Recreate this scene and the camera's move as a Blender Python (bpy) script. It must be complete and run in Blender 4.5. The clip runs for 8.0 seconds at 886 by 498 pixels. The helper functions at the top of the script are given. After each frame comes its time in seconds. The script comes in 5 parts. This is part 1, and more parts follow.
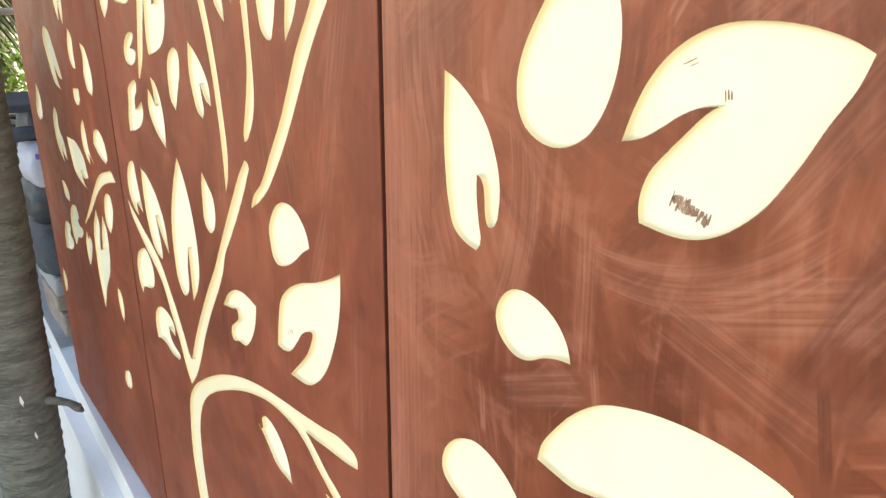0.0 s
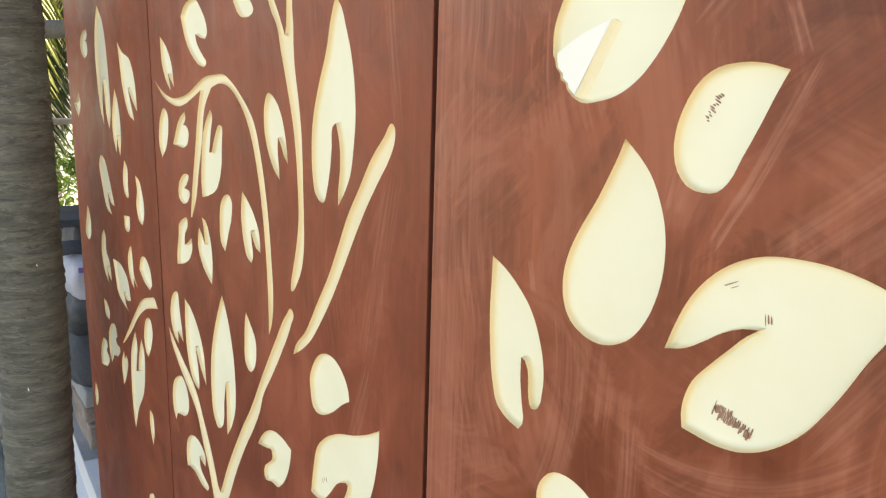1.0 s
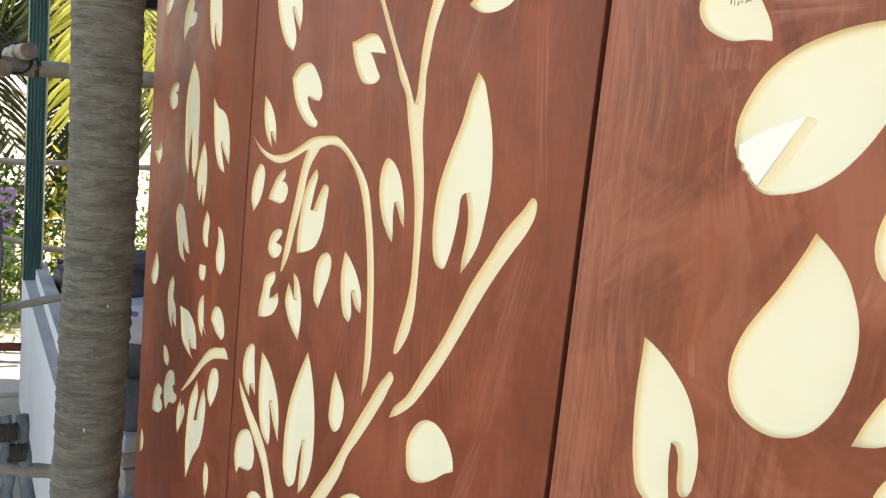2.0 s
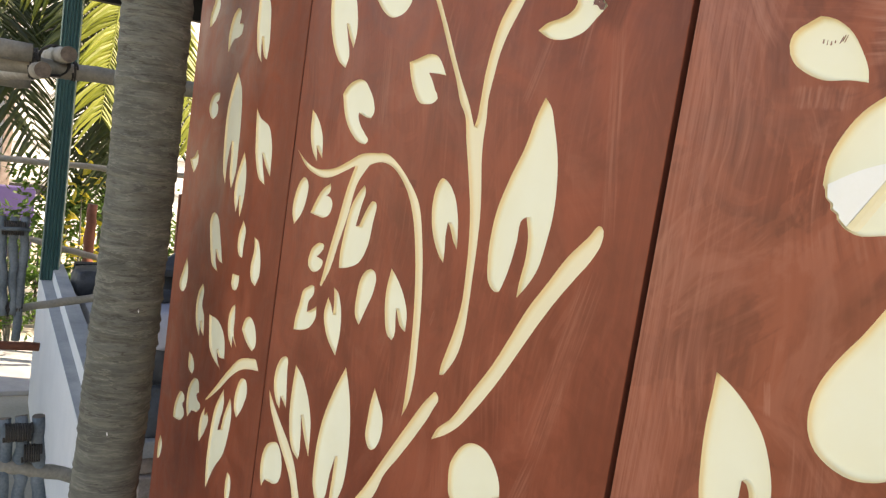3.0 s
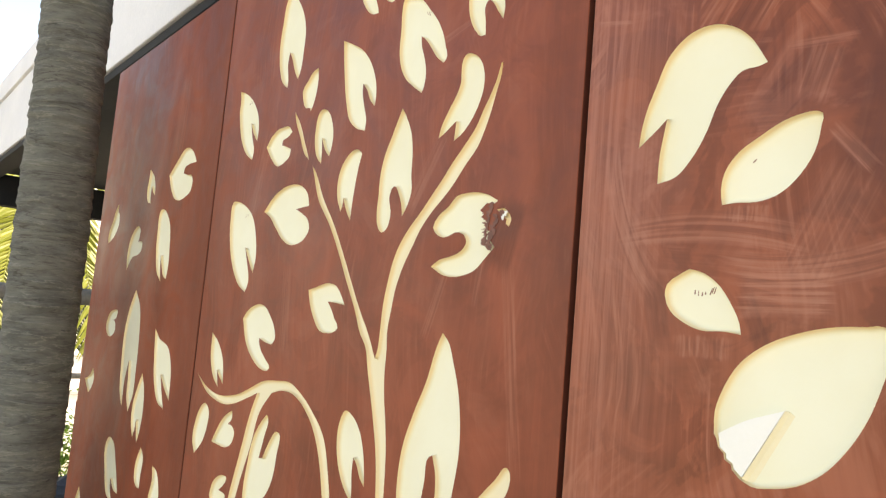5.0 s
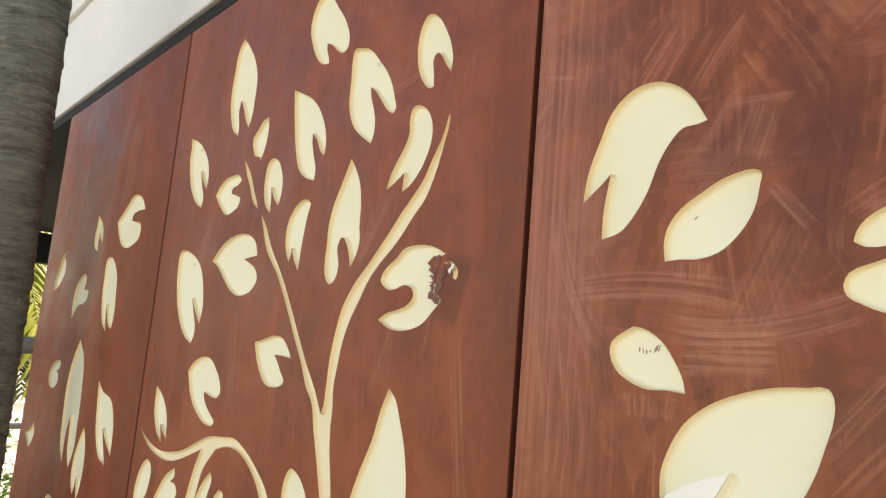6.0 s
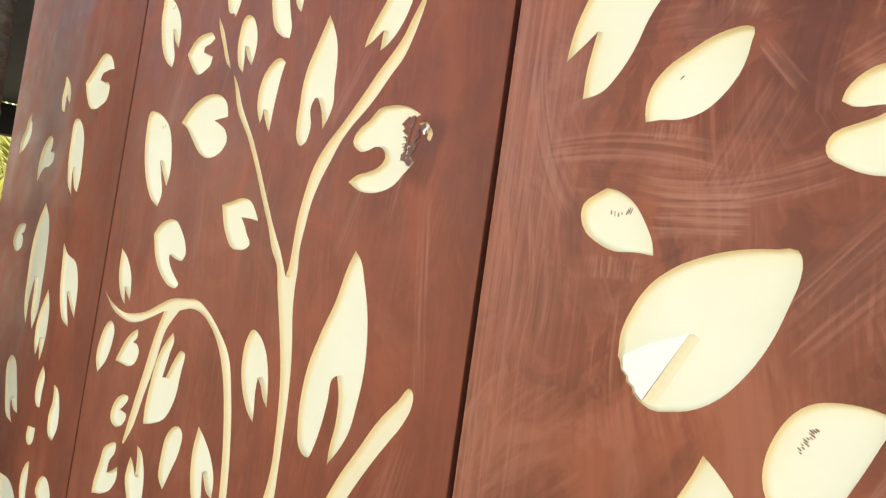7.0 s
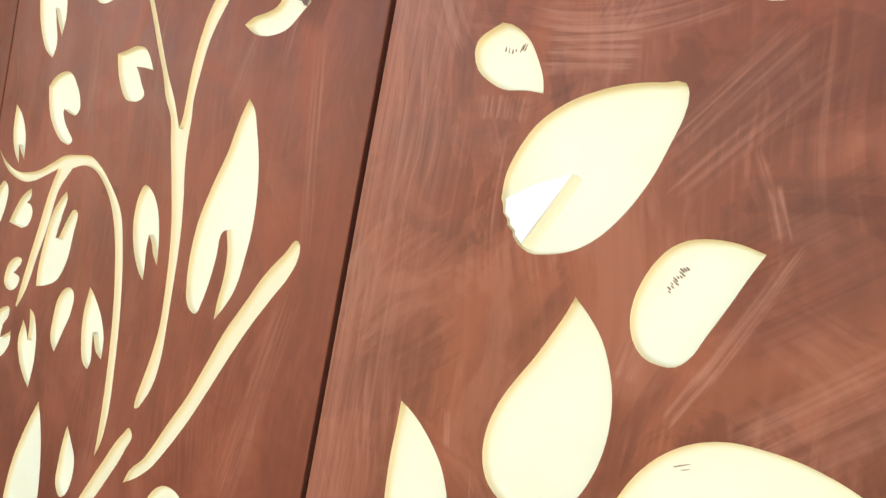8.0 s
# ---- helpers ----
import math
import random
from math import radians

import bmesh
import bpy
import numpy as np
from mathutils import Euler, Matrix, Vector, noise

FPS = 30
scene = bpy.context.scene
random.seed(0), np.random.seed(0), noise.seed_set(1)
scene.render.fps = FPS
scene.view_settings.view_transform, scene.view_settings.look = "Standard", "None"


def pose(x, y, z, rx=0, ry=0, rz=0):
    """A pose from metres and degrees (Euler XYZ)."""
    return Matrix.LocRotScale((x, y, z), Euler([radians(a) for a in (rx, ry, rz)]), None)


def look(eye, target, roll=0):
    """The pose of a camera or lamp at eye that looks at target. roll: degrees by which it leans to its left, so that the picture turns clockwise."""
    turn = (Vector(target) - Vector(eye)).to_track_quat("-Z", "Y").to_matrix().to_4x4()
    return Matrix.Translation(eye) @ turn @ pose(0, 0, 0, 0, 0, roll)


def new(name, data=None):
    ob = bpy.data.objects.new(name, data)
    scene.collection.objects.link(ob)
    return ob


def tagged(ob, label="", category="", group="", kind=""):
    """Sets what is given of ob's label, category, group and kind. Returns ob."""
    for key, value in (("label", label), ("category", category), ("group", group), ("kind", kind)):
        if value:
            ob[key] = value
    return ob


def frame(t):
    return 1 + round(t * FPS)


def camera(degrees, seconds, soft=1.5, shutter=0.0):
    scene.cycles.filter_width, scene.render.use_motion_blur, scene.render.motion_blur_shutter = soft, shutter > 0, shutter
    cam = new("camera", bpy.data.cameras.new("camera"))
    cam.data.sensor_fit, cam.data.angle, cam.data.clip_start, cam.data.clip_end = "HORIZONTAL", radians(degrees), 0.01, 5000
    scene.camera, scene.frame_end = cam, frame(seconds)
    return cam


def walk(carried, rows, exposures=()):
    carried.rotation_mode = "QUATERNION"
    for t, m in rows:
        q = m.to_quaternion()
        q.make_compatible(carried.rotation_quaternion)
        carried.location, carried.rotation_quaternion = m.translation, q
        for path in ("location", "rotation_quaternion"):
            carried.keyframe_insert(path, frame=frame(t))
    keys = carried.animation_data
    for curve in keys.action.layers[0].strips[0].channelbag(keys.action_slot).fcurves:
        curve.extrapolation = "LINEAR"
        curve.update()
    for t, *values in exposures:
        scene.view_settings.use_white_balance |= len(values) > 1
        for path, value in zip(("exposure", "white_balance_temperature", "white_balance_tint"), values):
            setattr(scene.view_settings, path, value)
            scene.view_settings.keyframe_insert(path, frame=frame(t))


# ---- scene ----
cam = camera(58.45, 8.0, soft=1.25, shutter=0.1)
PATH = [
    (0, (0.7333, -0.4647, 1.5151), (-0.5389, 0.4879, 0.9116), 0.29),
    (0.2, (0.7336, -0.4741, 1.5388), (-0.5910, 0.4507, 1.0096), -0.30),
    (0.5, (0.7278, -0.4785, 1.5712), (-0.6110, 0.4735, 1.1336), 0.59),
    (1, (0.7298, -0.4925, 1.5950), (-0.6275, 0.4554, 1.2087), 1.64),
    (1.2, (0.7292, -0.5109, 1.5936), (-0.6353, 0.4366, 1.2327), 2.78),
    (1.5, (0.7041, -0.5358, 1.6007), (-0.6816, 0.3885, 1.2611), 3.15),
    (1.7, (0.6848, -0.5687, 1.5919), (-0.7184, 0.3457, 1.3008), 4.26),
    (2.8, (0.6241, -0.6680, 1.5859), (-0.7796, 0.2652, 1.3651), 8.34),
    (3, (0.6232, -0.6701, 1.5836), (-0.8026, 0.2333, 1.3811), 8.50),
    (3.5, (0.6170, -0.6757, 1.6250), (-0.8087, 0.2457, 1.5314), 5.74),
    (4, (0.6180, -0.6720, 1.6368), (-0.7785, 0.2973, 1.6543), 6.48),
    (4.5, (0.6186, -0.6609, 1.6597), (-0.7527, 0.3407, 1.7388), 5.44),
    (5, (0.6210, -0.6559, 1.6759), (-0.7297, 0.3605, 1.8559), 4.93),
    (5.2, (0.6216, -0.6528, 1.6772), (-0.7272, 0.3597, 1.8909), 4.81),
    (6.3, (0.6199, -0.6264, 1.6939), (-0.6569, 0.4604, 1.9743), 5.29),
    (6.5, (0.6169, -0.6259, 1.6778), (-0.6629, 0.4695, 1.9058), 6.15),
    (7, (0.6069, -0.6007, 1.6412), (-0.6602, 0.5291, 1.7306), 8.14),
    (7.3, (0.6104, -0.5896, 1.6246), (-0.6470, 0.5536, 1.6724), 9.13),
    (7.5, (0.6124, -0.5717, 1.6118), (-0.6385, 0.5784, 1.6616), 10.71),
    (7.8, (0.6228, -0.5477, 1.5966), (-0.5775, 0.6558, 1.5689), 10.96),
    (8, (0.6246, -0.5229, 1.5881), (-0.5417, 0.7111, 1.5043), 10.69),
]
EXPOSURES = [
    (0.0, 2.08, 8400, 14), (0.5, 1.74, 8450, 15), (1.0, 1.70, 8500, 16), (1.7, 1.72, 8600, 17), (3.0, 1.50, 8700, 19), (3.6, 1.43, 8700, 19),
    (5.0, 1.66, 8800, 18), (5.5, 1.60, 8900, 18), (6.4, 1.39, 9150, 18), (7.0, 1.76, 8800, 17), (7.5, 1.78, 8500, 16), (8.0, 1.91, 8350, 15),
]
walk(cam, [(t, look(eye, target, roll)) for t, eye, target, roll in PATH], EXPOSURES)

# ---- sky and sun ----
world = bpy.data.worlds.new("sky")
world.use_nodes = True
scene.world = world
sky_tree = world.node_tree
sky = sky_tree.nodes.new("ShaderNodeTexSky")
sky.sky_type = "NISHITA"
sky.sun_disc = False
sky.sun_elevation, sky.sun_rotation = radians(42), radians(24)
sky.air_density, sky.dust_density = 1.0, 1.0
sky_back = sky_tree.nodes["Background"]
sky_back.inputs["Strength"].default_value = 0.15
sky_tree.links.new(sky.outputs["Color"], sky_back.inputs["Color"])
sun = new("sun", bpy.data.lights.new("sun", "SUN"))
sun.data.energy, sun.data.angle, sun.data.color = 5.0, radians(0.5), (1.0, 0.95, 0.87)
sun.matrix_world = look((3.5, 8.0, 8.0), (0, 0, 0))


# ---- materials ----
def nodes_of(name):
    m = bpy.data.materials.new(name)
    m.use_nodes = True
    t = m.node_tree
    return m, t, t.nodes["Principled BSDF"]


def node(t, kind, **props):
    n = t.nodes.new("ShaderNode" + kind)
    for key, value in props.items():
        n.inputs[key].default_value = value
    return n


def mapped(t, scale, turn=(0, 0, 0), source="Object"):
    co = t.nodes.new("ShaderNodeTexCoord")
    mp = node(t, "Mapping", Scale=scale, Rotation=[radians(a) for a in turn])
    t.links.new(co.outputs[source], mp.inputs["Vector"])
    return mp.outputs["Vector"]


def noise_of(t, vector, scale, detail=4.0, rough=0.55, distortion=0.0):
    n = node(t, "TexNoise", Scale=scale, Detail=detail, Roughness=rough, Distortion=distortion)
    t.links.new(vector, n.inputs["Vector"])
    return n.outputs["Fac"]


def span(t, fac, a, b, lo=0.0, hi=1.0):
    n = node(t, "MapRange")
    n.inputs["From Min"].default_value, n.inputs["From Max"].default_value = a, b
    n.inputs["To Min"].default_value, n.inputs["To Max"].default_value = lo, hi
    t.links.new(fac, n.inputs["Value"])
    return n.outputs["Result"]


def blend(t, fac, a, b, mode="MIX"):
    n = t.nodes.new("ShaderNodeMix")
    n.data_type, n.blend_type = "RGBA", mode
    for slot, value in ((0, fac), (6, a), (7, b)):
        if isinstance(value, (int, float)):
            n.inputs[slot].default_value = value
        elif isinstance(value, tuple):
            n.inputs[slot].default_value = (*value, 1)
        else:
            t.links.new(value, n.inputs[slot])
    return n.outputs[2]


def maths(t, op, a, b=0.0):
    n = t.nodes.new("ShaderNodeMath")
    n.operation = op
    for slot, value in ((0, a), (1, b)):
        if isinstance(value, (int, float)):
            n.inputs[slot].default_value = value
        else:
            t.links.new(value, n.inputs[slot])
    return n.outputs[0]


def bump(t, bsdf, height, strength, distance=0.002):
    n = node(t, "Bump", Strength=strength, Distance=distance)
    t.links.new(height, n.inputs["Height"])
    t.links.new(n.outputs["Normal"], bsdf.inputs["Normal"])


def plain(name, a, b, rough=0.7, scale=6.0, grain=60.0, strength=0.3, distance=0.002, metal=0.0, stretch=(1, 1, 1)):
    """A surface of two tones, mottled at a large and a fine scale."""
    m, t, bsdf = nodes_of(name)
    v = mapped(t, stretch)
    big, fine = noise_of(t, v, scale), noise_of(t, v, grain, 3.0)
    both = maths(t, "ADD", maths(t, "MULTIPLY", big, 0.65), maths(t, "MULTIPLY", fine, 0.35))
    t.links.new(blend(t, span(t, both, 0.35, 0.65), a, b), bsdf.inputs["Base Color"])
    bsdf.inputs["Roughness"].default_value, bsdf.inputs["Metallic"].default_value = rough, metal
    bump(t, bsdf, both, strength, distance)
    return m


class Paint:
    """Brown paint laid on by brush: soft blotches, patches of fine bristle lines, and single strokes laid over them."""

    def __init__(self, name, lines, gloss):
        self.m, self.t, self.bsdf = nodes_of(name)
        t = self.t
        self.flat = mapped(t, (1, 0, 1))
        self.seed = 0.0
        soft = node(t, "TexNoise", Scale=3.1, Detail=1.0)
        t.links.new(self.flat, soft.inputs["Vector"])
        bent = t.nodes.new("ShaderNodeVectorMath")
        bent.operation = "MULTIPLY_ADD"
        t.links.new(soft.outputs["Color"], bent.inputs[0])
        bent.inputs[1].default_value = (0.14, 0, 0.14)
        t.links.new(self.flat, bent.inputs[2])
        self.bent = bent.outputs[0]
        wide = noise_of(t, mapped(t, (2.6, 0, 1.0)), 1.7, 4.0, 0.6, 0.5)
        self.cloud = noise_of(t, self.flat, 8.0, 4.0, 0.62, 1.1)
        both = maths(t, "ADD", maths(t, "MULTIPLY", wide, 0.55), maths(t, "MULTIPLY", self.cloud, 0.45))
        self.base = blend(t, span(t, both, 0.40, 0.61), *((0.158, 0.038, 0.015), (0.312, 0.086, 0.040)) if lines > 0.5 else ((0.186, 0.043, 0.020), (0.304, 0.080, 0.040)))
        lap = noise_of(t, self.bent, 6.0, 5.0, 0.58, 1.6)
        self.base = blend(t, span(t, lap, 0.53, 0.565, 0.0, 0.50 * lines), self.base, (0.130, 0.031, 0.012))
        self.base = blend(t, span(t, lap, 0.45, 0.38, 0.0, 0.45 * lines), self.base, (0.390, 0.135, 0.078))
        layer = self.bristles(4, 120)
        for turn, cut in ((-42, 0.53), (30, 0.55), (78, 0.57)) if lines > 0.5 else ((-8, 0.52), (18, 0.58)):
            self.seed += 3.1
            moved = node(t, "Mapping", Location=(self.seed, 0, -self.seed))
            t.links.new(self.flat, moved.inputs["Vector"])
            where = span(t, noise_of(t, moved.outputs["Vector"], 5.0, 3.0, 0.6, 0.7), cut, cut + 0.05)
            layer = blend(t, where, layer, self.bristles(turn, 120))
        amount = span(t, noise_of(t, self.flat, 6.3, 3.0, 0.6, 0.9), 0.44, 0.62, 0.18, 1.0)
        self.base = blend(t, maths(t, "MULTIPLY", span(t, layer, 0.50, 0.36, 0.0, 0.50 * lines), amount), self.base, (0.120, 0.029, 0.012))
        self.base = blend(t, maths(t, "MULTIPLY", span(t, layer, 0.52, 0.66, 0.0, 0.62 * lines), amount), self.base, (0.400, 0.145, 0.085))
        self.height = maths(t, "MULTIPLY", layer, maths(t, "MULTIPLY", amount, 0.6 * lines))
        self.gloss = gloss

    def bristles(self, turn, fine):
        """Long fine lines in one direction."""
        t = self.t
        way = node(t, "Mapping", Rotation=(0, radians(turn), 0), Location=(self.seed, 0, self.seed * 0.7))
        t.links.new(self.bent, way.inputs["Vector"])
        thin = node(t, "Mapping", Scale=(fine, 0, fine * 0.05))
        t.links.new(way.outputs["Vector"], thin.inputs["Vector"])
        return noise_of(t, thin.outputs["Vector"], 1.0, 3.0, 0.55)

    def stroke(self, x, z, turn, length, width, tone, bend=0.0):
        """One stroke about (x, z): length along turn degrees, its ends raised by bend half-widths; tone above 0 dry and pale, below 0 wet and dark."""
        t = self.t
        self.seed += 1.37
        local = node(t, "Mapping", Location=(x, 0, z), Rotation=(0, radians(-turn), 0), Scale=(length / 2, 1, width / 2))
        local.vector_type = "TEXTURE"
        after = t.nodes.new("ShaderNodeVectorMath")
        after.operation = "MULTIPLY_ADD"
        t.links.new(self.base, after.inputs[0])
        after.inputs[1].default_value = (1e-6, 1e-6, 1e-6)
        t.links.new(self.flat, after.inputs[2])
        t.links.new(after.outputs[0], local.inputs["Vector"])
        cut = t.nodes.new("ShaderNodeSeparateXYZ")
        t.links.new(local.outputs["Vector"], cut.inputs[0])
        along = cut.outputs["X"]
        across = maths(t, "SUBTRACT", cut.outputs["Z"], maths(t, "MULTIPLY", maths(t, "MULTIPLY", along, along), bend))
        lines = t.nodes.new("ShaderNodeCombineXYZ")
        t.links.new(maths(t, "MULTIPLY", along, max(0.35, length * 3.5)), lines.inputs[0])
        lines.inputs[1].default_value = self.seed
        t.links.new(maths(t, "MULTIPLY", across, width * 135), lines.inputs[2])
        bristle = noise_of(t, lines.outputs[0], 1.0, 2.0, 0.5)
        ends = maths(t, "SUBTRACT", maths(t, "ADD", 0.75, maths(t, "MULTIPLY", bristle, 0.6)), maths(t, "ABSOLUTE", along))
        sides = maths(t, "SUBTRACT", maths(t, "ADD", 0.65, maths(t, "MULTIPLY", self.cloud, 0.7)), maths(t, "ABSOLUTE", across))
        mask = maths(t, "MULTIPLY", span(t, ends, 0.0, 0.30 if tone > 0 else 0.4), span(t, sides, 0.0, 0.30))
        if tone > 0:
            pale = maths(t, "ADD", maths(t, "MULTIPLY", span(t, bristle, 0.46, 0.68), 0.50 * tone), 0.20 * tone)
            self.base = blend(t, maths(t, "MULTIPLY", mask, pale), self.base, (0.450, 0.185, 0.118))
            self.base = blend(t, maths(t, "MULTIPLY", mask, span(t, bristle, 0.45, 0.34, 0.0, 0.55 * tone)), self.base, (0.135, 0.034, 0.016))
        else:
            self.base = blend(t, maths(t, "MULTIPLY", mask, maths(t, "MULTIPLY", span(t, bristle, 0.25, 0.60, 1.0, 0.55), -tone)), self.base, (0.112, 0.028, 0.013))

    def band(self, a, b, low, high, tone):
        """The upright strip between x = a (nothing) and x = b (full), brushed up and down."""
        t = self.t
        cut = t.nodes.new("ShaderNodeSeparateXYZ")
        t.links.new(self.flat, cut.inputs[0])
        dry = span(t, noise_of(t, mapped(t, (120, 0, 3.0)), 1.0, 5.0, 0.65), 0.42, 0.66, low, high)
        self.base = blend(t, maths(t, "MULTIPLY", span(t, cut.outputs["X"], a, b), dry), self.base, tone)

    def done(self):
        t, bsdf = self.t, self.bsdf
        specks = node(t, "TexVoronoi", Scale=4.3)
        t.links.new(self.flat, specks.inputs["Vector"])
        base = blend(t, maths(t, "MULTIPLY", span(t, specks.outputs["Distance"], 0.075, 0.02), 0.4), self.base, (0.09, 0.026, 0.015))
        t.links.new(base, bsdf.inputs["Base Color"])
        t.links.new(span(t, self.cloud, 0.36, 0.64, 0.36, 0.54), bsdf.inputs["Roughness"])
        bsdf.inputs["Specular IOR Level"].default_value = self.gloss
        bump(t, bsdf, self.height, 0.8, 0.0016)
        return self.m


def near_paint():
    p = Paint("brushed_brown_paint", 0.90, 0.30)
    p.band(0.15, 0.02, 0.22, 0.78, (0.45, 0.165, 0.105))
    # round the lower leaves
    p.stroke(0.229, 1.279, 85, 0.17, 0.05, 0.45, 0.5)
    p.stroke(0.311, 1.235, 92, 0.13, 0.03, 0.55)
    p.stroke(0.395, 1.190, 30, 0.11, 0.06, -0.55)
    p.stroke(0.425, 1.285, 22, 0.20, 0.05, 0.62, 1.0)
    p.stroke(0.485, 1.292, 21, 0.12, 0.05, 0.60)
    p.stroke(0.460, 1.236, -16, 0.14, 0.05, 0.50)
    p.stroke(0.500, 1.412, 58, 0.15, 0.05, 0.55)
    p.stroke(0.545, 1.300, 68, 0.19, 0.07, -0.75)
    p.stroke(0.552, 1.330, 60, 0.10, 0.04, 0.45)
    p.stroke(0.527, 1.219, -78, 0.075, 0.010, -0.9)
    p.stroke(0.262, 1.125, 26, 0.13, 0.05, -0.55)
    p.stroke(0.262, 1.125, 26, 0.11, 0.04, 0.50)
    p.stroke(0.180, 1.066, 95, 0.06, 0.012, 0.75)
    p.stroke(0.172, 1.399, 102, 0.032, 0.008, 0.85)
    p.stroke(0.331, 1.158, 100, 0.05, 0.012, 0.85)
    # round the half-moon leaf
    p.stroke(0.445, 1.600, 38, 0.17, 0.10, -0.70)
    p.stroke(0.440, 1.640, 5, 0.11, 0.030, -0.50)
    p.stroke(0.334, 1.505, 80, 0.032, 0.022, 0.62)
    p.stroke(0.384, 1.494, 62, 0.055, 0.012, 0.75)
    p.stroke(0.355, 1.480, 68, 0.070, 0.018, -0.40)
    p.stroke(0.413, 1.552, 65, 0.12, 0.014, 0.85)
    p.stroke(0.375, 1.690, 48, 0.13, 0.07, 0.55)
    p.stroke(0.418, 1.625, 112, 0.036, 0.014, 0.80)
    p.stroke(0.490, 1.515, 42, 0.15, 0.06, 0.50)
    # round the small leaf
    p.stroke(0.112, 1.715, 102, 0.075, 0.030, -0.60)
    p.stroke(0.219, 1.712, 112, 0.065, 0.020, -0.65)
    p.stroke(0.246, 1.737, 0, 0.085, 0.050, 0.85)
    p.stroke(0.167, 1.684, 90, 0.022, 0.070, 0.60)
    p.stroke(0.062, 1.810, -68, 0.16, 0.030, 0.60, 0.8)
    p.stroke(0.165, 1.800, -4, 0.20, 0.034, 0.62, -0.6)
    p.stroke(0.275, 1.757, 5, 0.17, 0.034, 0.72, 0.7)
    # round the upper leaves
    p.stroke(0.032, 2.040, -12, 0.050, 0.008, 0.70)
    p.stroke(0.250, 1.926, 42, 0.085, 0.050, -0.60)
    p.stroke(0.330, 1.890, 80, 0.12, 0.055, -0.75)
    p.stroke(0.303, 1.860, -50, 0.055, 0.016, 0.80)
    p.stroke(0.272, 1.960, -5, 0.065, 0.010, 0.75)
    p.stroke(0.272, 1.932, 72, 0.050, 0.040, 0.50)
    p.stroke(0.208, 1.810, 86, 0.016, 0.050, 0.60)
    p.stroke(0.285, 1.795, 64, 0.10, 0.06, 0.35)
    p.stroke(0.430, 1.880, 30, 0.16, 0.08, 0.45)
    p.stroke(0.520, 1.480, 55, 0.22, 0.12, -0.45)
    p.stroke(0.470, 1.740, 35, 0.20, 0.10, -0.45)
    p.stroke(0.330, 1.420, 80, 0.14, 0.04, -0.40)
    return p.done()


def middle_paint():
    p = Paint("brushed_brown_paint_upright", 0.36, 0.20)
    p.band(1.035, 1.075, 0.45, 0.22, (0.150, 0.040, 0.020))
    p.stroke(1.040, 1.650, -81, 0.27, 0.024, 0.55)
    p.stroke(1.020, 1.330, 76, 0.26, 0.050, 0.42)
    p.stroke(0.960, 1.100, 70, 0.20, 0.030, 0.50)
    p.stroke(1.060, 0.980, 88, 0.20, 0.040, 0.42)
    p.stroke(1.012, 1.805, 72, 0.10, 0.055, -0.85)
    p.stroke(0.966, 1.748, 82, 0.075, 0.014, 0.60)
    p.stroke(0.560, 1.523, 5, 0.065, 0.016, -0.75)
    p.stroke(0.876, 1.715, 68, 0.10, 0.022, 0.45)
    p.stroke(0.830, 1.905, 55, 0.12, 0.030, 0.42)
    p.stroke(0.890, 2.110, 12, 0.10, 0.014, 0.50)
    p.stroke(0.420, 1.700, 96, 0.16, 0.040, 0.35)
    p.stroke(0.240, 1.950, 74, 0.14, 0.040, 0.38)
    p.stroke(0.640, 1.180, 80, 0.14, 0.050, 0.32)
    p.stroke(0.700, 1.320, 66, 0.03, 0.010, 0.70)
    p.stroke(0.620, 1.640, 92, 0.20, 0.060, -0.45)
    p.stroke(0.200, 1.650, 88, 0.22, 0.060, -0.45)
    return p.done()


def far_paint():
    p = Paint("brushed_brown_paint_far", 0.25, 0.14)
    p.band(0.80, 0.93, 0.45, 0.25, (0.140, 0.038, 0.020))
    p.stroke(0.450, 1.700, 88, 0.60, 0.160, -0.45)
    p.stroke(0.250, 1.000, 92, 0.70, 0.180, -0.45)
    p.stroke(0.700, 2.150, 85, 0.30, 0.090, 0.35)
    return p.done()


BROWN_NEAR, BROWN_MIDDLE, BROWN_FAR = near_paint(), middle_paint(), far_paint()
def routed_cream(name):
    """Cream board, pale at full depth, the cove's warm shade painted tan above."""
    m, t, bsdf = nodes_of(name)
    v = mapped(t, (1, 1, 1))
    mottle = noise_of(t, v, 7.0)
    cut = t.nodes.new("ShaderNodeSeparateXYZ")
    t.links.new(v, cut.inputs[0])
    floor_tone = blend(t, span(t, mottle, 0.35, 0.65), (0.79, 0.785, 0.585), (0.82, 0.815, 0.625))
    # Shade of the cove wall, put into the colour towards the rim.
    cove_shade = span(t, maths(t, "ADD", cut.outputs["Y"], maths(t, "MULTIPLY", mottle, 0.001)), 0.0045, 0.0081, 1.0, 0.0)
    t.links.new(blend(t, cove_shade, floor_tone, (0.79, 0.635, 0.36)), bsdf.inputs["Base Color"])
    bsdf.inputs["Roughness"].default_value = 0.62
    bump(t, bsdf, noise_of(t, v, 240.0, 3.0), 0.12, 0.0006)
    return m


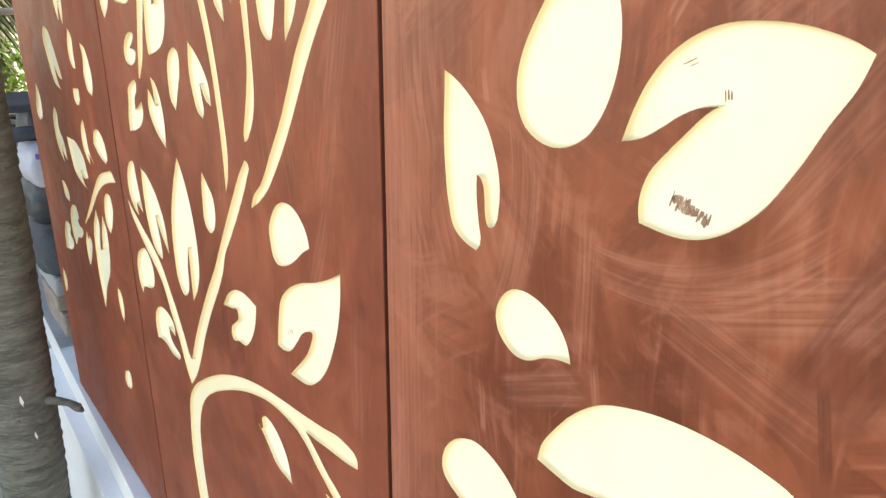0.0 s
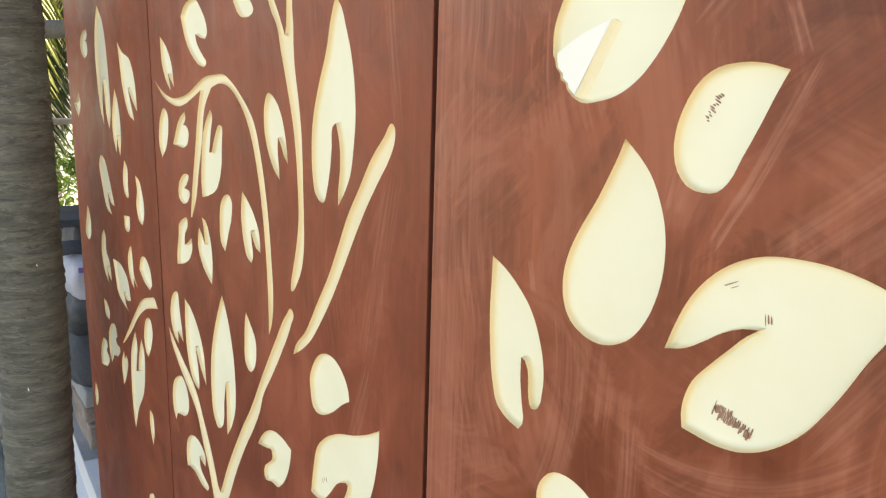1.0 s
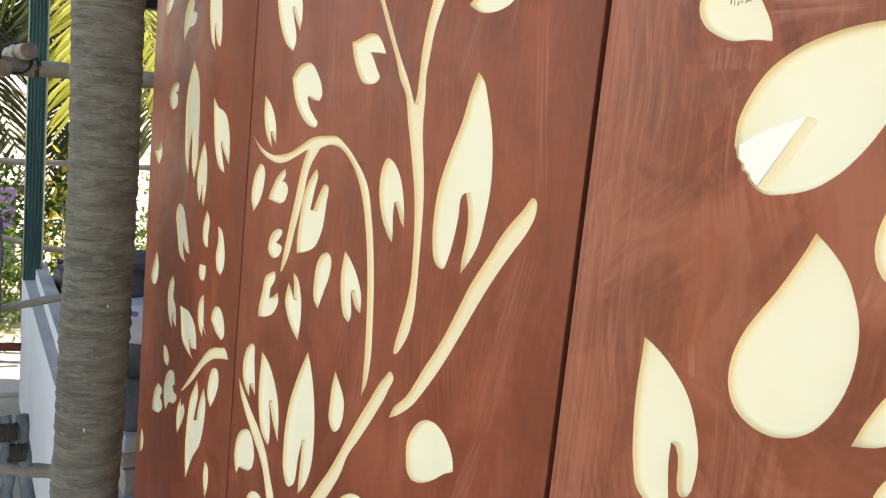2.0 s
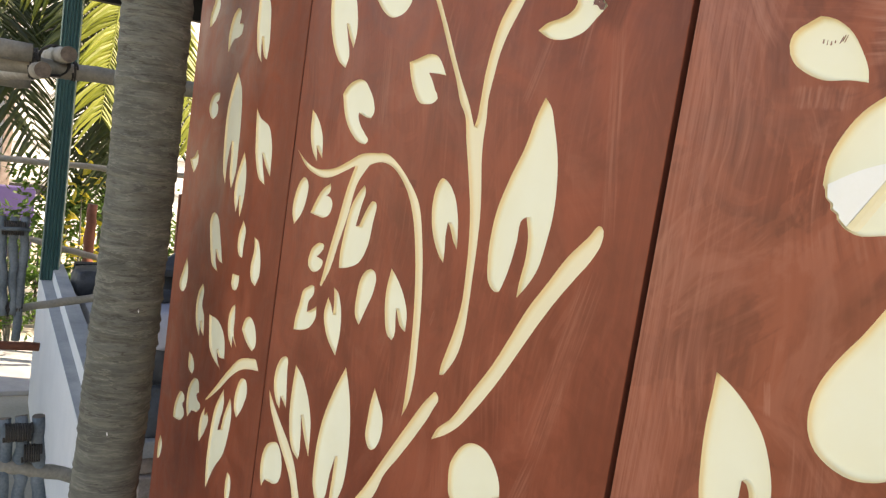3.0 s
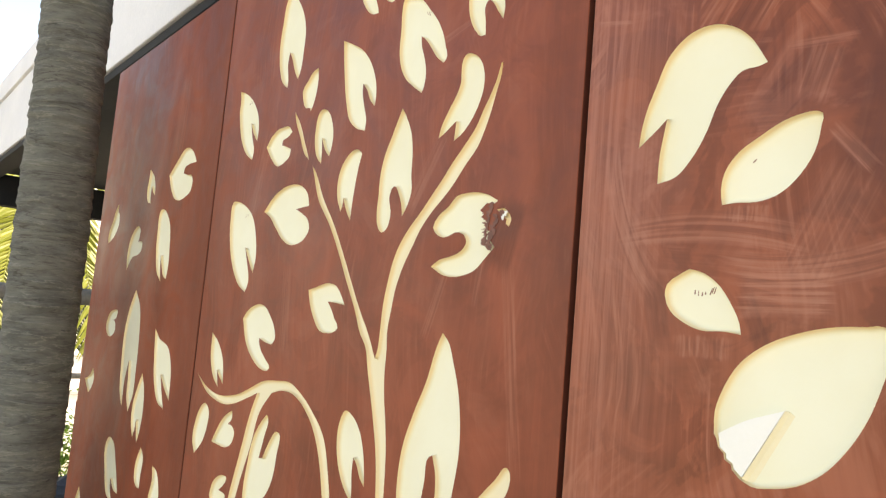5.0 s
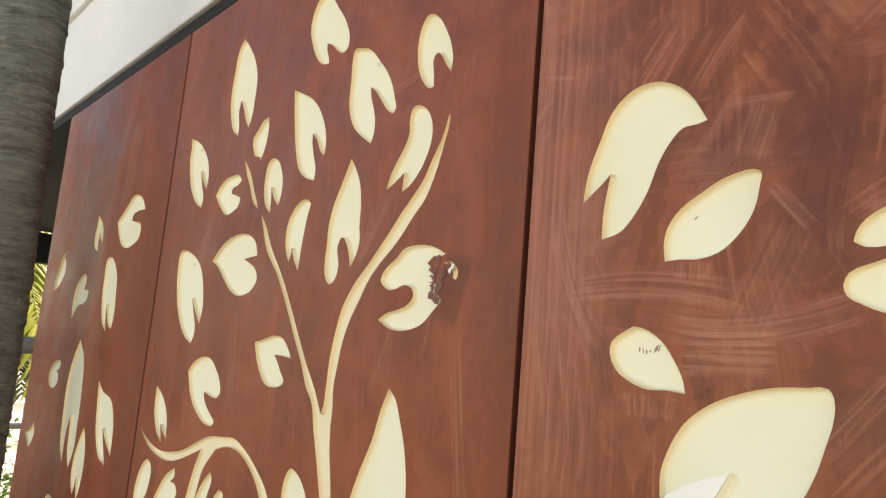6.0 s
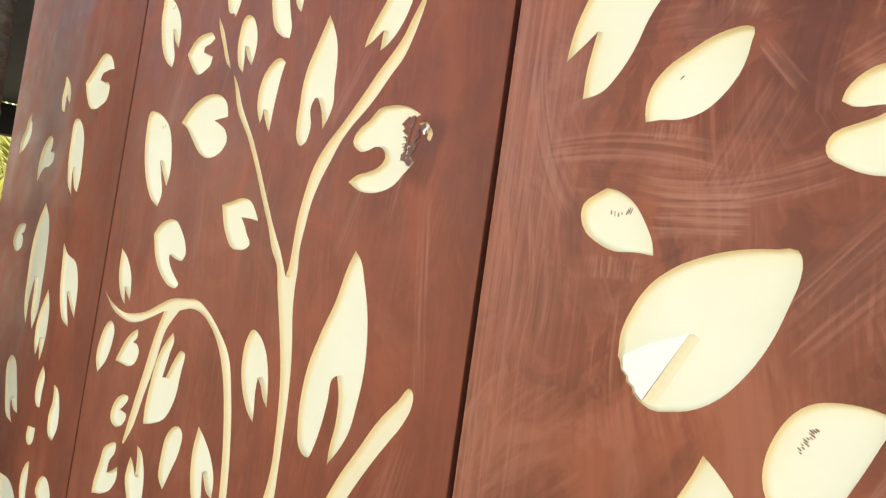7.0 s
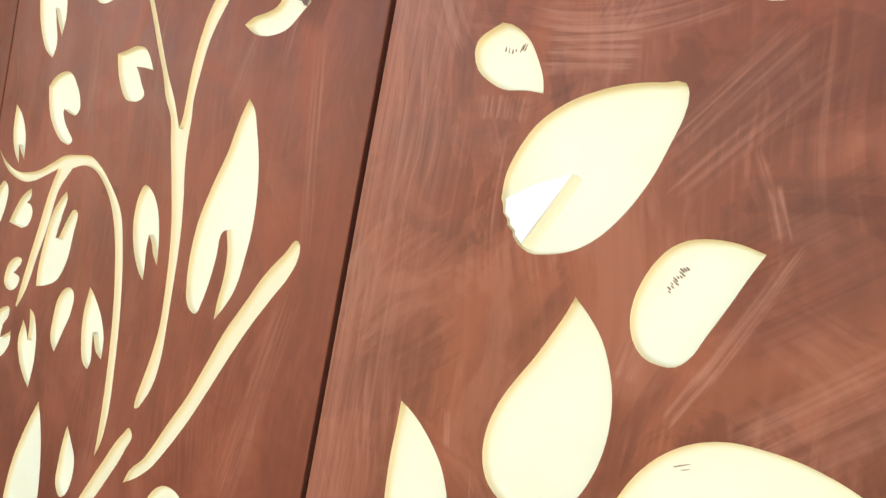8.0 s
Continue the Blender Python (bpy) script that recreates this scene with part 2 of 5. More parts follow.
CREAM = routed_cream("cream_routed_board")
# Step side, with its warm shade mixed into the cream as a yellower tone.
CREAM_SHADE = plain("routed_edge_shade", (0.79, 0.725, 0.49), (0.82, 0.765, 0.55), 0.7, 30.0, 300.0, 0.25, 0.0006)
PALE_STEP = plain("pale_uncut_board", (0.84, 0.845, 0.77), (0.87, 0.87, 0.81), 0.55, 12.0, 240.0, 0.12, 0.0006)
SCUFF = plain("scuffed_brown_paint", (0.085, 0.026, 0.015), (0.24, 0.085, 0.052), 0.55, 90.0, 300.0, 0.5, 0.001)
SMEAR = plain("dry_brown_smear", (0.22, 0.095, 0.06), (0.42, 0.25, 0.17), 0.6, 90.0, 400.0, 0.2, 0.0005)
EDGE_BROWN = plain("dark_painted_edge", (0.090, 0.022, 0.012), (0.135, 0.036, 0.020), 0.6)
DARK_WOOD = plain("dark_batten", (0.05, 0.022, 0.015), (0.09, 0.04, 0.026), 0.75)
WHITE_WALL = plain("white_plaster", (0.72, 0.73, 0.73), (0.82, 0.82, 0.81), 0.8, 2.5, 90.0, 0.3)
CEMENT = plain("grey_cement", (0.27, 0.28, 0.28), (0.42, 0.42, 0.41), 0.9, 5.0, 120.0, 0.5)
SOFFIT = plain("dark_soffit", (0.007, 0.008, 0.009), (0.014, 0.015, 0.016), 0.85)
GREEN_METAL = plain("green_painted_steel", (0.028, 0.098, 0.092), (0.044, 0.132, 0.122), 0.45, 4.0, 150.0, 0.15)
BAMBOO = plain("weathered_pole", (0.20, 0.185, 0.15), (0.36, 0.33, 0.27), 0.75, 9.0, 80.0, 0.5, 0.003)
BAMBOO_END = plain("cut_pole_end", (0.11, 0.085, 0.065), (0.22, 0.17, 0.13), 0.85, 30.0, 160.0, 0.5)
BLUE_POLE = plain("bluish_weathered_pole", (0.085, 0.115, 0.135), (0.20, 0.235, 0.255), 0.8, 11.0, 90.0, 0.6, 0.003)
ROPE = plain("dark_rope", (0.03, 0.028, 0.025), (0.07, 0.06, 0.05), 0.9)
GROUND = plain("sandy_ground", (0.27, 0.25, 0.20), (0.38, 0.355, 0.29), 0.95, 1.5, 40.0, 0.4, 0.01)
SACK = plain("white_woven_sack", (0.36, 0.38, 0.46), (0.48, 0.50, 0.57), 0.6, 8.0, 200.0, 0.3)
PURPLE = plain("purple_print", (0.16, 0.10, 0.33), (0.22, 0.15, 0.42), 0.6)
DARK_BAG = plain("dark_plastic_bag", (0.020, 0.024, 0.030), (0.06, 0.066, 0.075), 0.5, 12.0, 90.0, 0.4, 0.004)
GREY_BAG = plain("grey_blue_bag", (0.030, 0.038, 0.048), (0.065, 0.078, 0.095), 0.7, 9.0, 90.0, 0.4, 0.004)
BRICK = plain("dusty_brick", (0.22, 0.17, 0.14), (0.37, 0.31, 0.27), 0.9, 14.0, 120.0, 0.6, 0.003)
RUST = plain("rusty_brown_wood", (0.16, 0.05, 0.028), (0.25, 0.09, 0.05), 0.8)
VIOLET_WALL = plain("violet_plaster", (0.05, 0.035, 0.12), (0.07, 0.05, 0.16), 0.8)


def leafy(name, a, b, through_light):
    m, t, bsdf = nodes_of(name)
    geo = t.nodes.new("ShaderNodeNewGeometry")
    t.links.new(blend(t, geo.outputs["Random Per Island"], a, b), bsdf.inputs["Base Color"])
    bsdf.inputs["Roughness"].default_value = 0.45
    tr = t.nodes.new("ShaderNodeBsdfTranslucent")
    t.links.new(blend(t, geo.outputs["Random Per Island"], through_light, tuple(c * 0.7 for c in through_light)), tr.inputs["Color"])
    mixer = node(t, "MixShader", Fac=0.45)
    t.links.new(bsdf.outputs[0], mixer.inputs[1])
    t.links.new(tr.outputs[0], mixer.inputs[2])
    t.links.new(mixer.outputs[0], t.nodes["Material Output"].inputs["Surface"])
    return m


# Two copies of one palm leaf: sunlight and shade are painted into their colours.
PALM_SUNLIT = leafy("sunlit_palm_leaf", (0.15, 0.19, 0.025), (0.27, 0.30, 0.05), (0.42, 0.45, 0.08))
PALM_SHADED = leafy("shaded_palm_leaf", (0.018, 0.032, 0.010), (0.045, 0.065, 0.020), (0.045, 0.07, 0.015))
SHRUB = leafy("shrub_leaf", (0.025, 0.07, 0.012), (0.09, 0.17, 0.03), (0.12, 0.24, 0.03))
YELLOW_LEAF = leafy("yellow_leaf", (0.40, 0.34, 0.03), (0.55, 0.48, 0.06), (0.6, 0.5, 0.06))


def palm_bark():
    m, t, bsdf = nodes_of("palm_bark")
    rings = mapped(t, (5.0, 5.0, 19.0))
    band = noise_of(t, rings, 1.6, 6.0, 0.65, 0.5)
    fine = noise_of(t, mapped(t, (30, 30, 170)), 1.0, 5.0, 0.65)
    blot = noise_of(t, mapped(t, (1, 1, 1)), 6.0, 5.0, 0.6)
    base = blend(t, span(t, band, 0.40, 0.60), (0.088, 0.090, 0.072), (0.148, 0.148, 0.120))
    base = blend(t, maths(t, "MULTIPLY", span(t, fine, 0.54, 0.68), 0.25), base, (0.27, 0.255, 0.22))
    base = blend(t, maths(t, "MULTIPLY", span(t, fine, 0.42, 0.30), 0.30), base, (0.045, 0.028, 0.023))
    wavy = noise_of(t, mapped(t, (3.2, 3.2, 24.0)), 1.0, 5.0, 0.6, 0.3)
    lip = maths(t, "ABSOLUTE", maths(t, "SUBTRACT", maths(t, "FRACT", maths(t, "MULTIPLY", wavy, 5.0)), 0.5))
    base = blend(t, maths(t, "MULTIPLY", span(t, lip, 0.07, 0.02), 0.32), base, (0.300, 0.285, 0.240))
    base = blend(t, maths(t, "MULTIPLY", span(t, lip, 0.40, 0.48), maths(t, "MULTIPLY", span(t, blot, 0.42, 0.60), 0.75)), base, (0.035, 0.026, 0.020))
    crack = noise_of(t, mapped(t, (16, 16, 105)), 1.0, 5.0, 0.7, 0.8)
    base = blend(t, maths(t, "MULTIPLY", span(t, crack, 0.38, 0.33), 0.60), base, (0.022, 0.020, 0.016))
    base = blend(t, maths(t, "MULTIPLY", span(t, blot, 0.55, 0.72), 0.35), base, (0.15, 0.155, 0.125))
    t.links.new(base, bsdf.inputs["Base Color"])
    bsdf.inputs["Roughness"].default_value = 0.9
    bump(t, bsdf, maths(t, "ADD", maths(t, "SUBTRACT", band, lip), maths(t, "MULTIPLY", fine, 0.3)), 0.7, 0.005)
    return m


BARK = palm_bark()


# ---- mesh helpers ----
def mesh_of(name, verts, faces, mats, slots=None, smooth=False):
    me = bpy.data.meshes.new(name)
    me.from_pydata([tuple(v) for v in verts], [], faces)
    for m in mats:
        me.materials.append(m)
    if slots:
        me.polygons.foreach_set("material_index", slots)
    me.polygons.foreach_set("use_smooth", [smooth] * len(me.polygons))
    me.update()
    return me


def part(name, bm, material, parent, label="", smooth=False):
    """One mesh object under a thing or a part (or on its own, with no parent)."""
    me = bpy.data.meshes.new(name)
    bm.to_mesh(me)
    bm.free()
    me.materials.append(material)
    me.polygons.foreach_set("use_smooth", [smooth] * len(me.polygons))
    ob = new(name, me)
    ob.parent = parent
    return tagged(ob, label)


def thing(name, place, label, category, group="", kind=""):
    ob = new(name)
    ob.location = place
    ob.empty_display_size = 0.05
    return tagged(ob, label, category, group, kind)


def box(bm, x0, x1, y0, y1, z0, z1, edge=0.0):
    made = bmesh.ops.create_cube(bm, size=1.0)["verts"]
    for v in made:
        v.co = Vector((x0 + (v.co.x + 0.5) * (x1 - x0), y0 + (v.co.y + 0.5) * (y1 - y0), z0 + (v.co.z + 0.5) * (z1 - z0)))
    if edge:
        edges = list({e for v in made for e in v.link_edges})
        bmesh.ops.bevel(bm, geom=edges, offset=edge, segments=2, affect="EDGES", profile=0.5)
    return bm


def block(x0, x1, y0, y1, z0, z1, edge=0.004):
    return box(bmesh.new(), x0, x1, y0, y1, z0, z1, edge)


def rod(points, radii, segs=14, wobble=0.0, seed=0):
    """A closed tube along points, with a radius at each point."""
    rng = random.Random(seed)
    bm, rings = bmesh.new(), []
    points = [Vector(p) for p in points]
    for i, p in enumerate(points):
        along = (points[min(i + 1, len(points) - 1)] - points[max(i - 1, 0)]).normalized()
        side = along.cross(Vector((0.3, 0.9, 0.31))).normalized()
        up = along.cross(side)
        r = radii[i] if isinstance(radii, (list, tuple)) else radii
        off = 1 + wobble * (rng.random() - 0.5)
        rings.append([bm.verts.new(p + r * off * (math.cos(a) * side + math.sin(a) * up)) for a in (2 * math.pi * k / segs for k in range(segs))])
    for a, b in zip(rings, rings[1:]):
        for k in range(segs):
            bm.faces.new((a[k], a[(k + 1) % segs], b[(k + 1) % segs], b[k]))
    bm.faces.new(rings[0][::-1])
    bm.faces.new(rings[-1])
    bmesh.ops.recalc_face_normals(bm, faces=bm.faces)
    return bm


def pole_points(a, b, count, sway, seed):
    rng = random.Random(seed)
    a, b = Vector(a), Vector(b)
    return [a.lerp(b, i / (count - 1)) + sway * Vector((rng.uniform(-1, 1), rng.uniform(-1, 1), rng.uniform(-1, 1))) for i in range(count)]


# ---- ground and building ----
FLOOR_Z = -1.2
bm = bmesh.new()
bmesh.ops.create_grid(bm, x_segments=60, y_segments=60, size=300)
ground = part("ground", bm, GROUND, None, "pale sandy ground in bright sun")
ground.location = (0, 0, FLOOR_Z)
tagged(ground, category="ground", kind="structure")

# The stepped parapet on which the panels stand: a low outer kerb and a higher inner one.
def kerb_line(near, far):
    """y of a line along the parapet at x, from its y at x = -1.4 and at x = -7."""
    return lambda x: near + (far - near) * (x + 1.4) / -5.6


def long_block(x0, x1, front, back, low, high):
    bm = bmesh.new()
    cs = [(x0, front(x0)), (x1, front(x1)), (x1, back(x1)), (x0, back(x0))]
    lo, hi = ([bm.verts.new((x, y, level(x))) for x, y in cs] for level in (low, high))
    bm.faces.new(lo[::-1])
    bm.faces.new(hi)
    for k in range(4):
        bm.faces.new((lo[k], lo[(k + 1) % 4], hi[(k + 1) % 4], hi[k]))
    bmesh.ops.recalc_face_normals(bm, faces=bm.faces)
    bmesh.ops.bevel(bm, geom=list(bm.edges), offset=0.0015, segments=1, affect="EDGES")
    return bm


outer, riser, inner = kerb_line(-0.085, 0.05), kerb_line(-0.035, 0.14), kerb_line(0.10, 0.24)
step_top, wall_top = kerb_line(-0.125, 0.0), kerb_line(-0.010, 0.095)
foot = lambda x: FLOOR_Z
lower, raise_ = (lambda f: lambda x: f(x) - 0.005), (lambda f: lambda x: f(x) + 0.003)
parapet = thing("parapet_wall", (0, 0, 0), "low white plastered parapet wall with a stepped grey top", "wall", kind="structure")
part("kerb", long_block(-7.1, 3.0, outer, riser, foot, lower(step_top)), WHITE_WALL, parapet)
part("kerb", long_block(-7.1, 3.0, riser, inner, foot, lower(wall_top)), WHITE_WALL, parapet)
part("tread", long_block(-7.1, -2.7, raise_(outer), riser, lower(step_top), step_top), CEMENT, parapet, "grey cement tread")
part("coping", long_block(-7.1, -2.45, raise_(riser), inner, lower(wall_top), wall_top), CEMENT, parapet, "grey cement coping")

veranda_floor = part("floor", block(-7.0, 3.0, 0.30, 3.2, -0.3, -0.02), CEMENT, None, "dusty grey cement floor of the veranda")
tagged(veranda_floor, category="floor", kind="structure")
beam = part("beam", block(-7.05, 3.0, 0.15, 0.32, 2.69, 3.14, 0.006), WHITE_WALL, None, "white plastered beam over the veranda")
tagged(beam, category="beam", kind="structure")
trim = part("trim", block(-7.05, 3.0, 0.13, 0.30, 3.14, 3.30, 0.006), WHITE_WALL, None, "white roof edge on the beam")
tagged(trim, category="trim", kind="structure")
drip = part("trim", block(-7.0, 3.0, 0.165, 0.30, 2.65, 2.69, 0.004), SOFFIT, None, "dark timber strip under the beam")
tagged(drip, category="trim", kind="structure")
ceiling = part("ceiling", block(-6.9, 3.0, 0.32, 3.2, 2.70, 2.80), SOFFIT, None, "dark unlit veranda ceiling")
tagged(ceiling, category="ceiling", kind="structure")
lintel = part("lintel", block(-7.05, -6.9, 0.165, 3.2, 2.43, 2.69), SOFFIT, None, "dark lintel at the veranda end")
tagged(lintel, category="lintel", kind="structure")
back_wall = part("wall_north", block(-6.2, 3.0, 3.2, 3.4, -0.3, 6.0), CEMENT, None, "bare grey back wall of the veranda")
tagged(back_wall, category="wall", kind="structure")
end_wall = part("wall_east", block(3.0, 3.2, 0.15, 3.4, FLOOR_Z, 6.0), WHITE_WALL, None, "white plastered end wall")
tagged(end_wall, category="wall", kind="structure")
# Unseen block over the veranda, added to keep the sun off panels and trunk.
sun_block = part("upper_sun_block", block(-4.2, 3.0, 0.85, 3.2, 3.3, 6.0), WHITE_WALL, None, "unseen white upper block added to shade the panels and trunk")
tagged(sun_block, category="wall", kind="structure")
roof = part("roof", block(-7.0, 3.0, 0.32, 3.2, 2.82, 3.29), WHITE_WALL, None, "flat white veranda roof")
tagged(roof, category="roof", kind="structure")
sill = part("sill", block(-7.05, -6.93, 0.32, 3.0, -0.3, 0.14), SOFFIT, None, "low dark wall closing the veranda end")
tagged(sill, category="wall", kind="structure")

# ---- carved panels ----
from mathutils.geometry import delaunay_2d_cdt, tessellate_polygon

DEPTH = 0.0075  # how deep the router cut


def panel(x0, x1, z0, z1, label, paint):
    ob = thing("carved_panel", (x0, 0, z0), label, "wall panel", "carved panels in a row")
    return dict(ob=ob, x0=x0, z0=z0, w=x1 - x0, h=z1 - z0, cuts=[], paint=paint)


def smooth_outline(nodes):
    """A closed curve through a few nodes; a node with a third value is a sharp corner."""
    pts = [np.array(n[:2], float) / 1000 for n in nodes]
    sharp, n, out = [len(k) > 2 for k in nodes], len(nodes), []
    for i in range(n):
        a, b = pts[i], pts[(i + 1) % n]
        before, after = pts[i - 1], pts[(i + 2) % n]
        chord = np.linalg.norm(b - a)
        if chord < 1e-5:
            continue

        def tangent(p, q, r):
            lp, lr = np.linalg.norm(q - p) + 1e-9, np.linalg.norm(r - q) + 1e-9
            d = (q - p) / lp * lr + (r - q) / lr * lp
            return d / (np.linalg.norm(d) + 1e-9) * chord

        ta = b - a if sharp[i] else tangent(before, a, b)
        tb = b - a if sharp[(i + 1) % n] else tangent(a, b, after)
        steps = max(2, min(8, int(chord / 0.006)))
        for k in range(steps):
            s = k / steps
            h = (2 * s**3 - 3 * s**2 + 1, s**3 - 2 * s**2 + s, -2 * s**3 + 3 * s**2, s**3 - s**2)
            out.append(h[0] * a + h[1] * ta + h[2] * b + h[3] * tb)
    return np.array(out)


def carve(p, name, x, z, nodes, depth=DEPTH, share=0.24):
    """A routed recess in panel p about (x, z): a coved wall and a flat floor; nodes in millimetres."""
    line = smooth_outline(nodes) + (x - p["x0"], z - p["z0"])
    nxt, prv = np.roll(line, -1, 0), np.roll(line, 1, 0)
    if (line[:, 0] * nxt[:, 1] - nxt[:, 0] * line[:, 1]).sum() < 0:
        line, nxt, prv = line[::-1], prv[::-1], nxt[::-1]
    n = len(line)
    d = nxt - prv
    inward = np.stack([-d[:, 1], d[:, 0]], 1) / (np.linalg.norm(d, axis=1, keepdims=True) + 1e-9)
    gap = np.linalg.norm(line[:, None] - line[None], axis=2)
    near = np.abs((np.arange(n)[:, None] - np.arange(n)[None] + n // 2) % n - n // 2) < 4
    gap[near] = 1.0
    room = np.minimum(0.0085, share * gap.min(1))
    room = np.min([np.roll(room, k) for k in (-2, -1, 0, 1, 2)], axis=0)
    room = np.mean([np.roll(room, k) for k in (-1, 0, 1)], axis=0)
    rings = [(0.0, 0.0), (0.03, 0.24), (0.11, 0.48), (0.27, 0.73), (0.50, 0.90), (0.76, 0.98), (1.0, 1.0), (1.22, 1.0)]
    verts, faces, slots = [], [], []
    for inset, deep in rings:
        ring = line + inward * (room * inset)[:, None]
        verts += [(u, depth * deep, v) for u, v in ring]
    for r in range(len(rings) - 1):
        for k in range(n):
            j = (k + 1) % n
            faces.append((r * n + k, (r + 1) * n + k, (r + 1) * n + j, r * n + j))
            slots.append(1)
    last = (len(rings) - 1) * n
    for tri in tessellate_polygon([[Vector((verts[last + k][0], verts[last + k][2], 0)) for k in range(n)]]):
        faces.append(tuple(last + k for k in tri))
        slots.append(0)
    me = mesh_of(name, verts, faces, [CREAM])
    bmx = bmesh.new()
    bmx.from_mesh(me)
    for f, wall in zip(bmx.faces, slots):
        f.normal_update()
        if f.normal.y > 0:
            f.normal_flip()
        f.smooth = wall == 1
    bmx.to_mesh(me)
    bmx.free()
    ob = new(name, me)
    ob.parent = p["ob"]
    p["cuts"].append(line)
    return ob


def leaf(p, x, z, *nodes):
    return carve(p, "leaf_recess", x, z, nodes)


def stem(p, x, z, *nodes):
    return carve(p, "stem_recess", x, z, nodes, DEPTH * 0.8, 0.38)


def patch(p, x, z, *nodes):
    return carve(p, "chipped_spot", x, z, nodes, DEPTH * 0.5)


def raised(p, name, x, z, nodes, low, high, material):
    """A flat plate lying in a recess, from depth low up to depth high."""
    line = smooth_outline(nodes) + (x - p["x0"], z - p["z0"])
    n = len(line)
    verts = [(u, y, v) for y in (high, low) for u, v in line]
    faces = [tuple(t) for t in tessellate_polygon([[Vector((u, v, 0)) for u, v in line]])]
    faces += [(k, (k + 1) % n, n + (k + 1) % n, n + k) for k in range(n)]
    me = mesh_of(name, verts, faces, [material])
    bmx = bmesh.new()
    bmx.from_mesh(me)
    bmesh.ops.recalc_face_normals(bmx, faces=bmx.faces)
    if sum(f.normal.y * f.calc_area() for f in bmx.faces) > 0:
        bmesh.ops.reverse_faces(bmx, faces=bmx.faces)
    bmx.to_mesh(me)
    bmx.free()
    ob = new(name, me)
    ob.parent = p["ob"]
    return ob


def wedge(p, x, z, *nodes):
    return raised(p, "uncut_step", x, z, nodes, DEPTH + 0.001, 0.0012, PALE_STEP)


def ramp(p, x, z, top_a, top_b, foot_b, foot_a):
    """The sloping side of an uncut step, from its upper edge down to the floor of the recess."""
    rows = [(top_a, top_b, 0.0012), ((np.array(top_a) * 0.6 + np.array(foot_a) * 0.4), (np.array(top_b) * 0.6 + np.array(foot_b) * 0.4), DEPTH * 0.7), (foot_a, foot_b, DEPTH + 0.0004)]
    verts = [(x - p["x0"] + q[0] / 1000, y, z - p["z0"] + q[1] / 1000) for a, b, y in rows for q in (a, b)]
    verts += [(v[0], DEPTH + 0.0012, v[2]) for v in (verts[0], verts[1], verts[5], verts[4])]
    faces = [(0, 1, 3, 2), (2, 3, 5, 4), (6, 9, 8, 7), (0, 2, 4, 9, 6), (1, 7, 8, 5, 3), (0, 6, 7, 1), (4, 5, 8, 9)]
    bm = bmesh.new()
    bm.from_mesh(mesh_of("step_side", verts, faces, []))
    bmesh.ops.recalc_face_normals(bm, faces=bm.faces)
    return part("step_side", bm, CREAM_SHADE, p["ob"], "sloping cream side of the step")


def inside(line, points):
    """Which points lie within a closed outline."""
    hit = np.zeros(len(points), bool)
    for a, b in zip(line, np.roll(line, -1, 0)):
        if a[1] != b[1]:
            spans = (a[1] > points[:, 1]) != (b[1] > points[:, 1])
            hit ^= spans & (points[:, 0] < (b[0] - a[0]) * (points[:, 1] - a[1]) / (b[1] - a[1]) + a[0])
    return hit


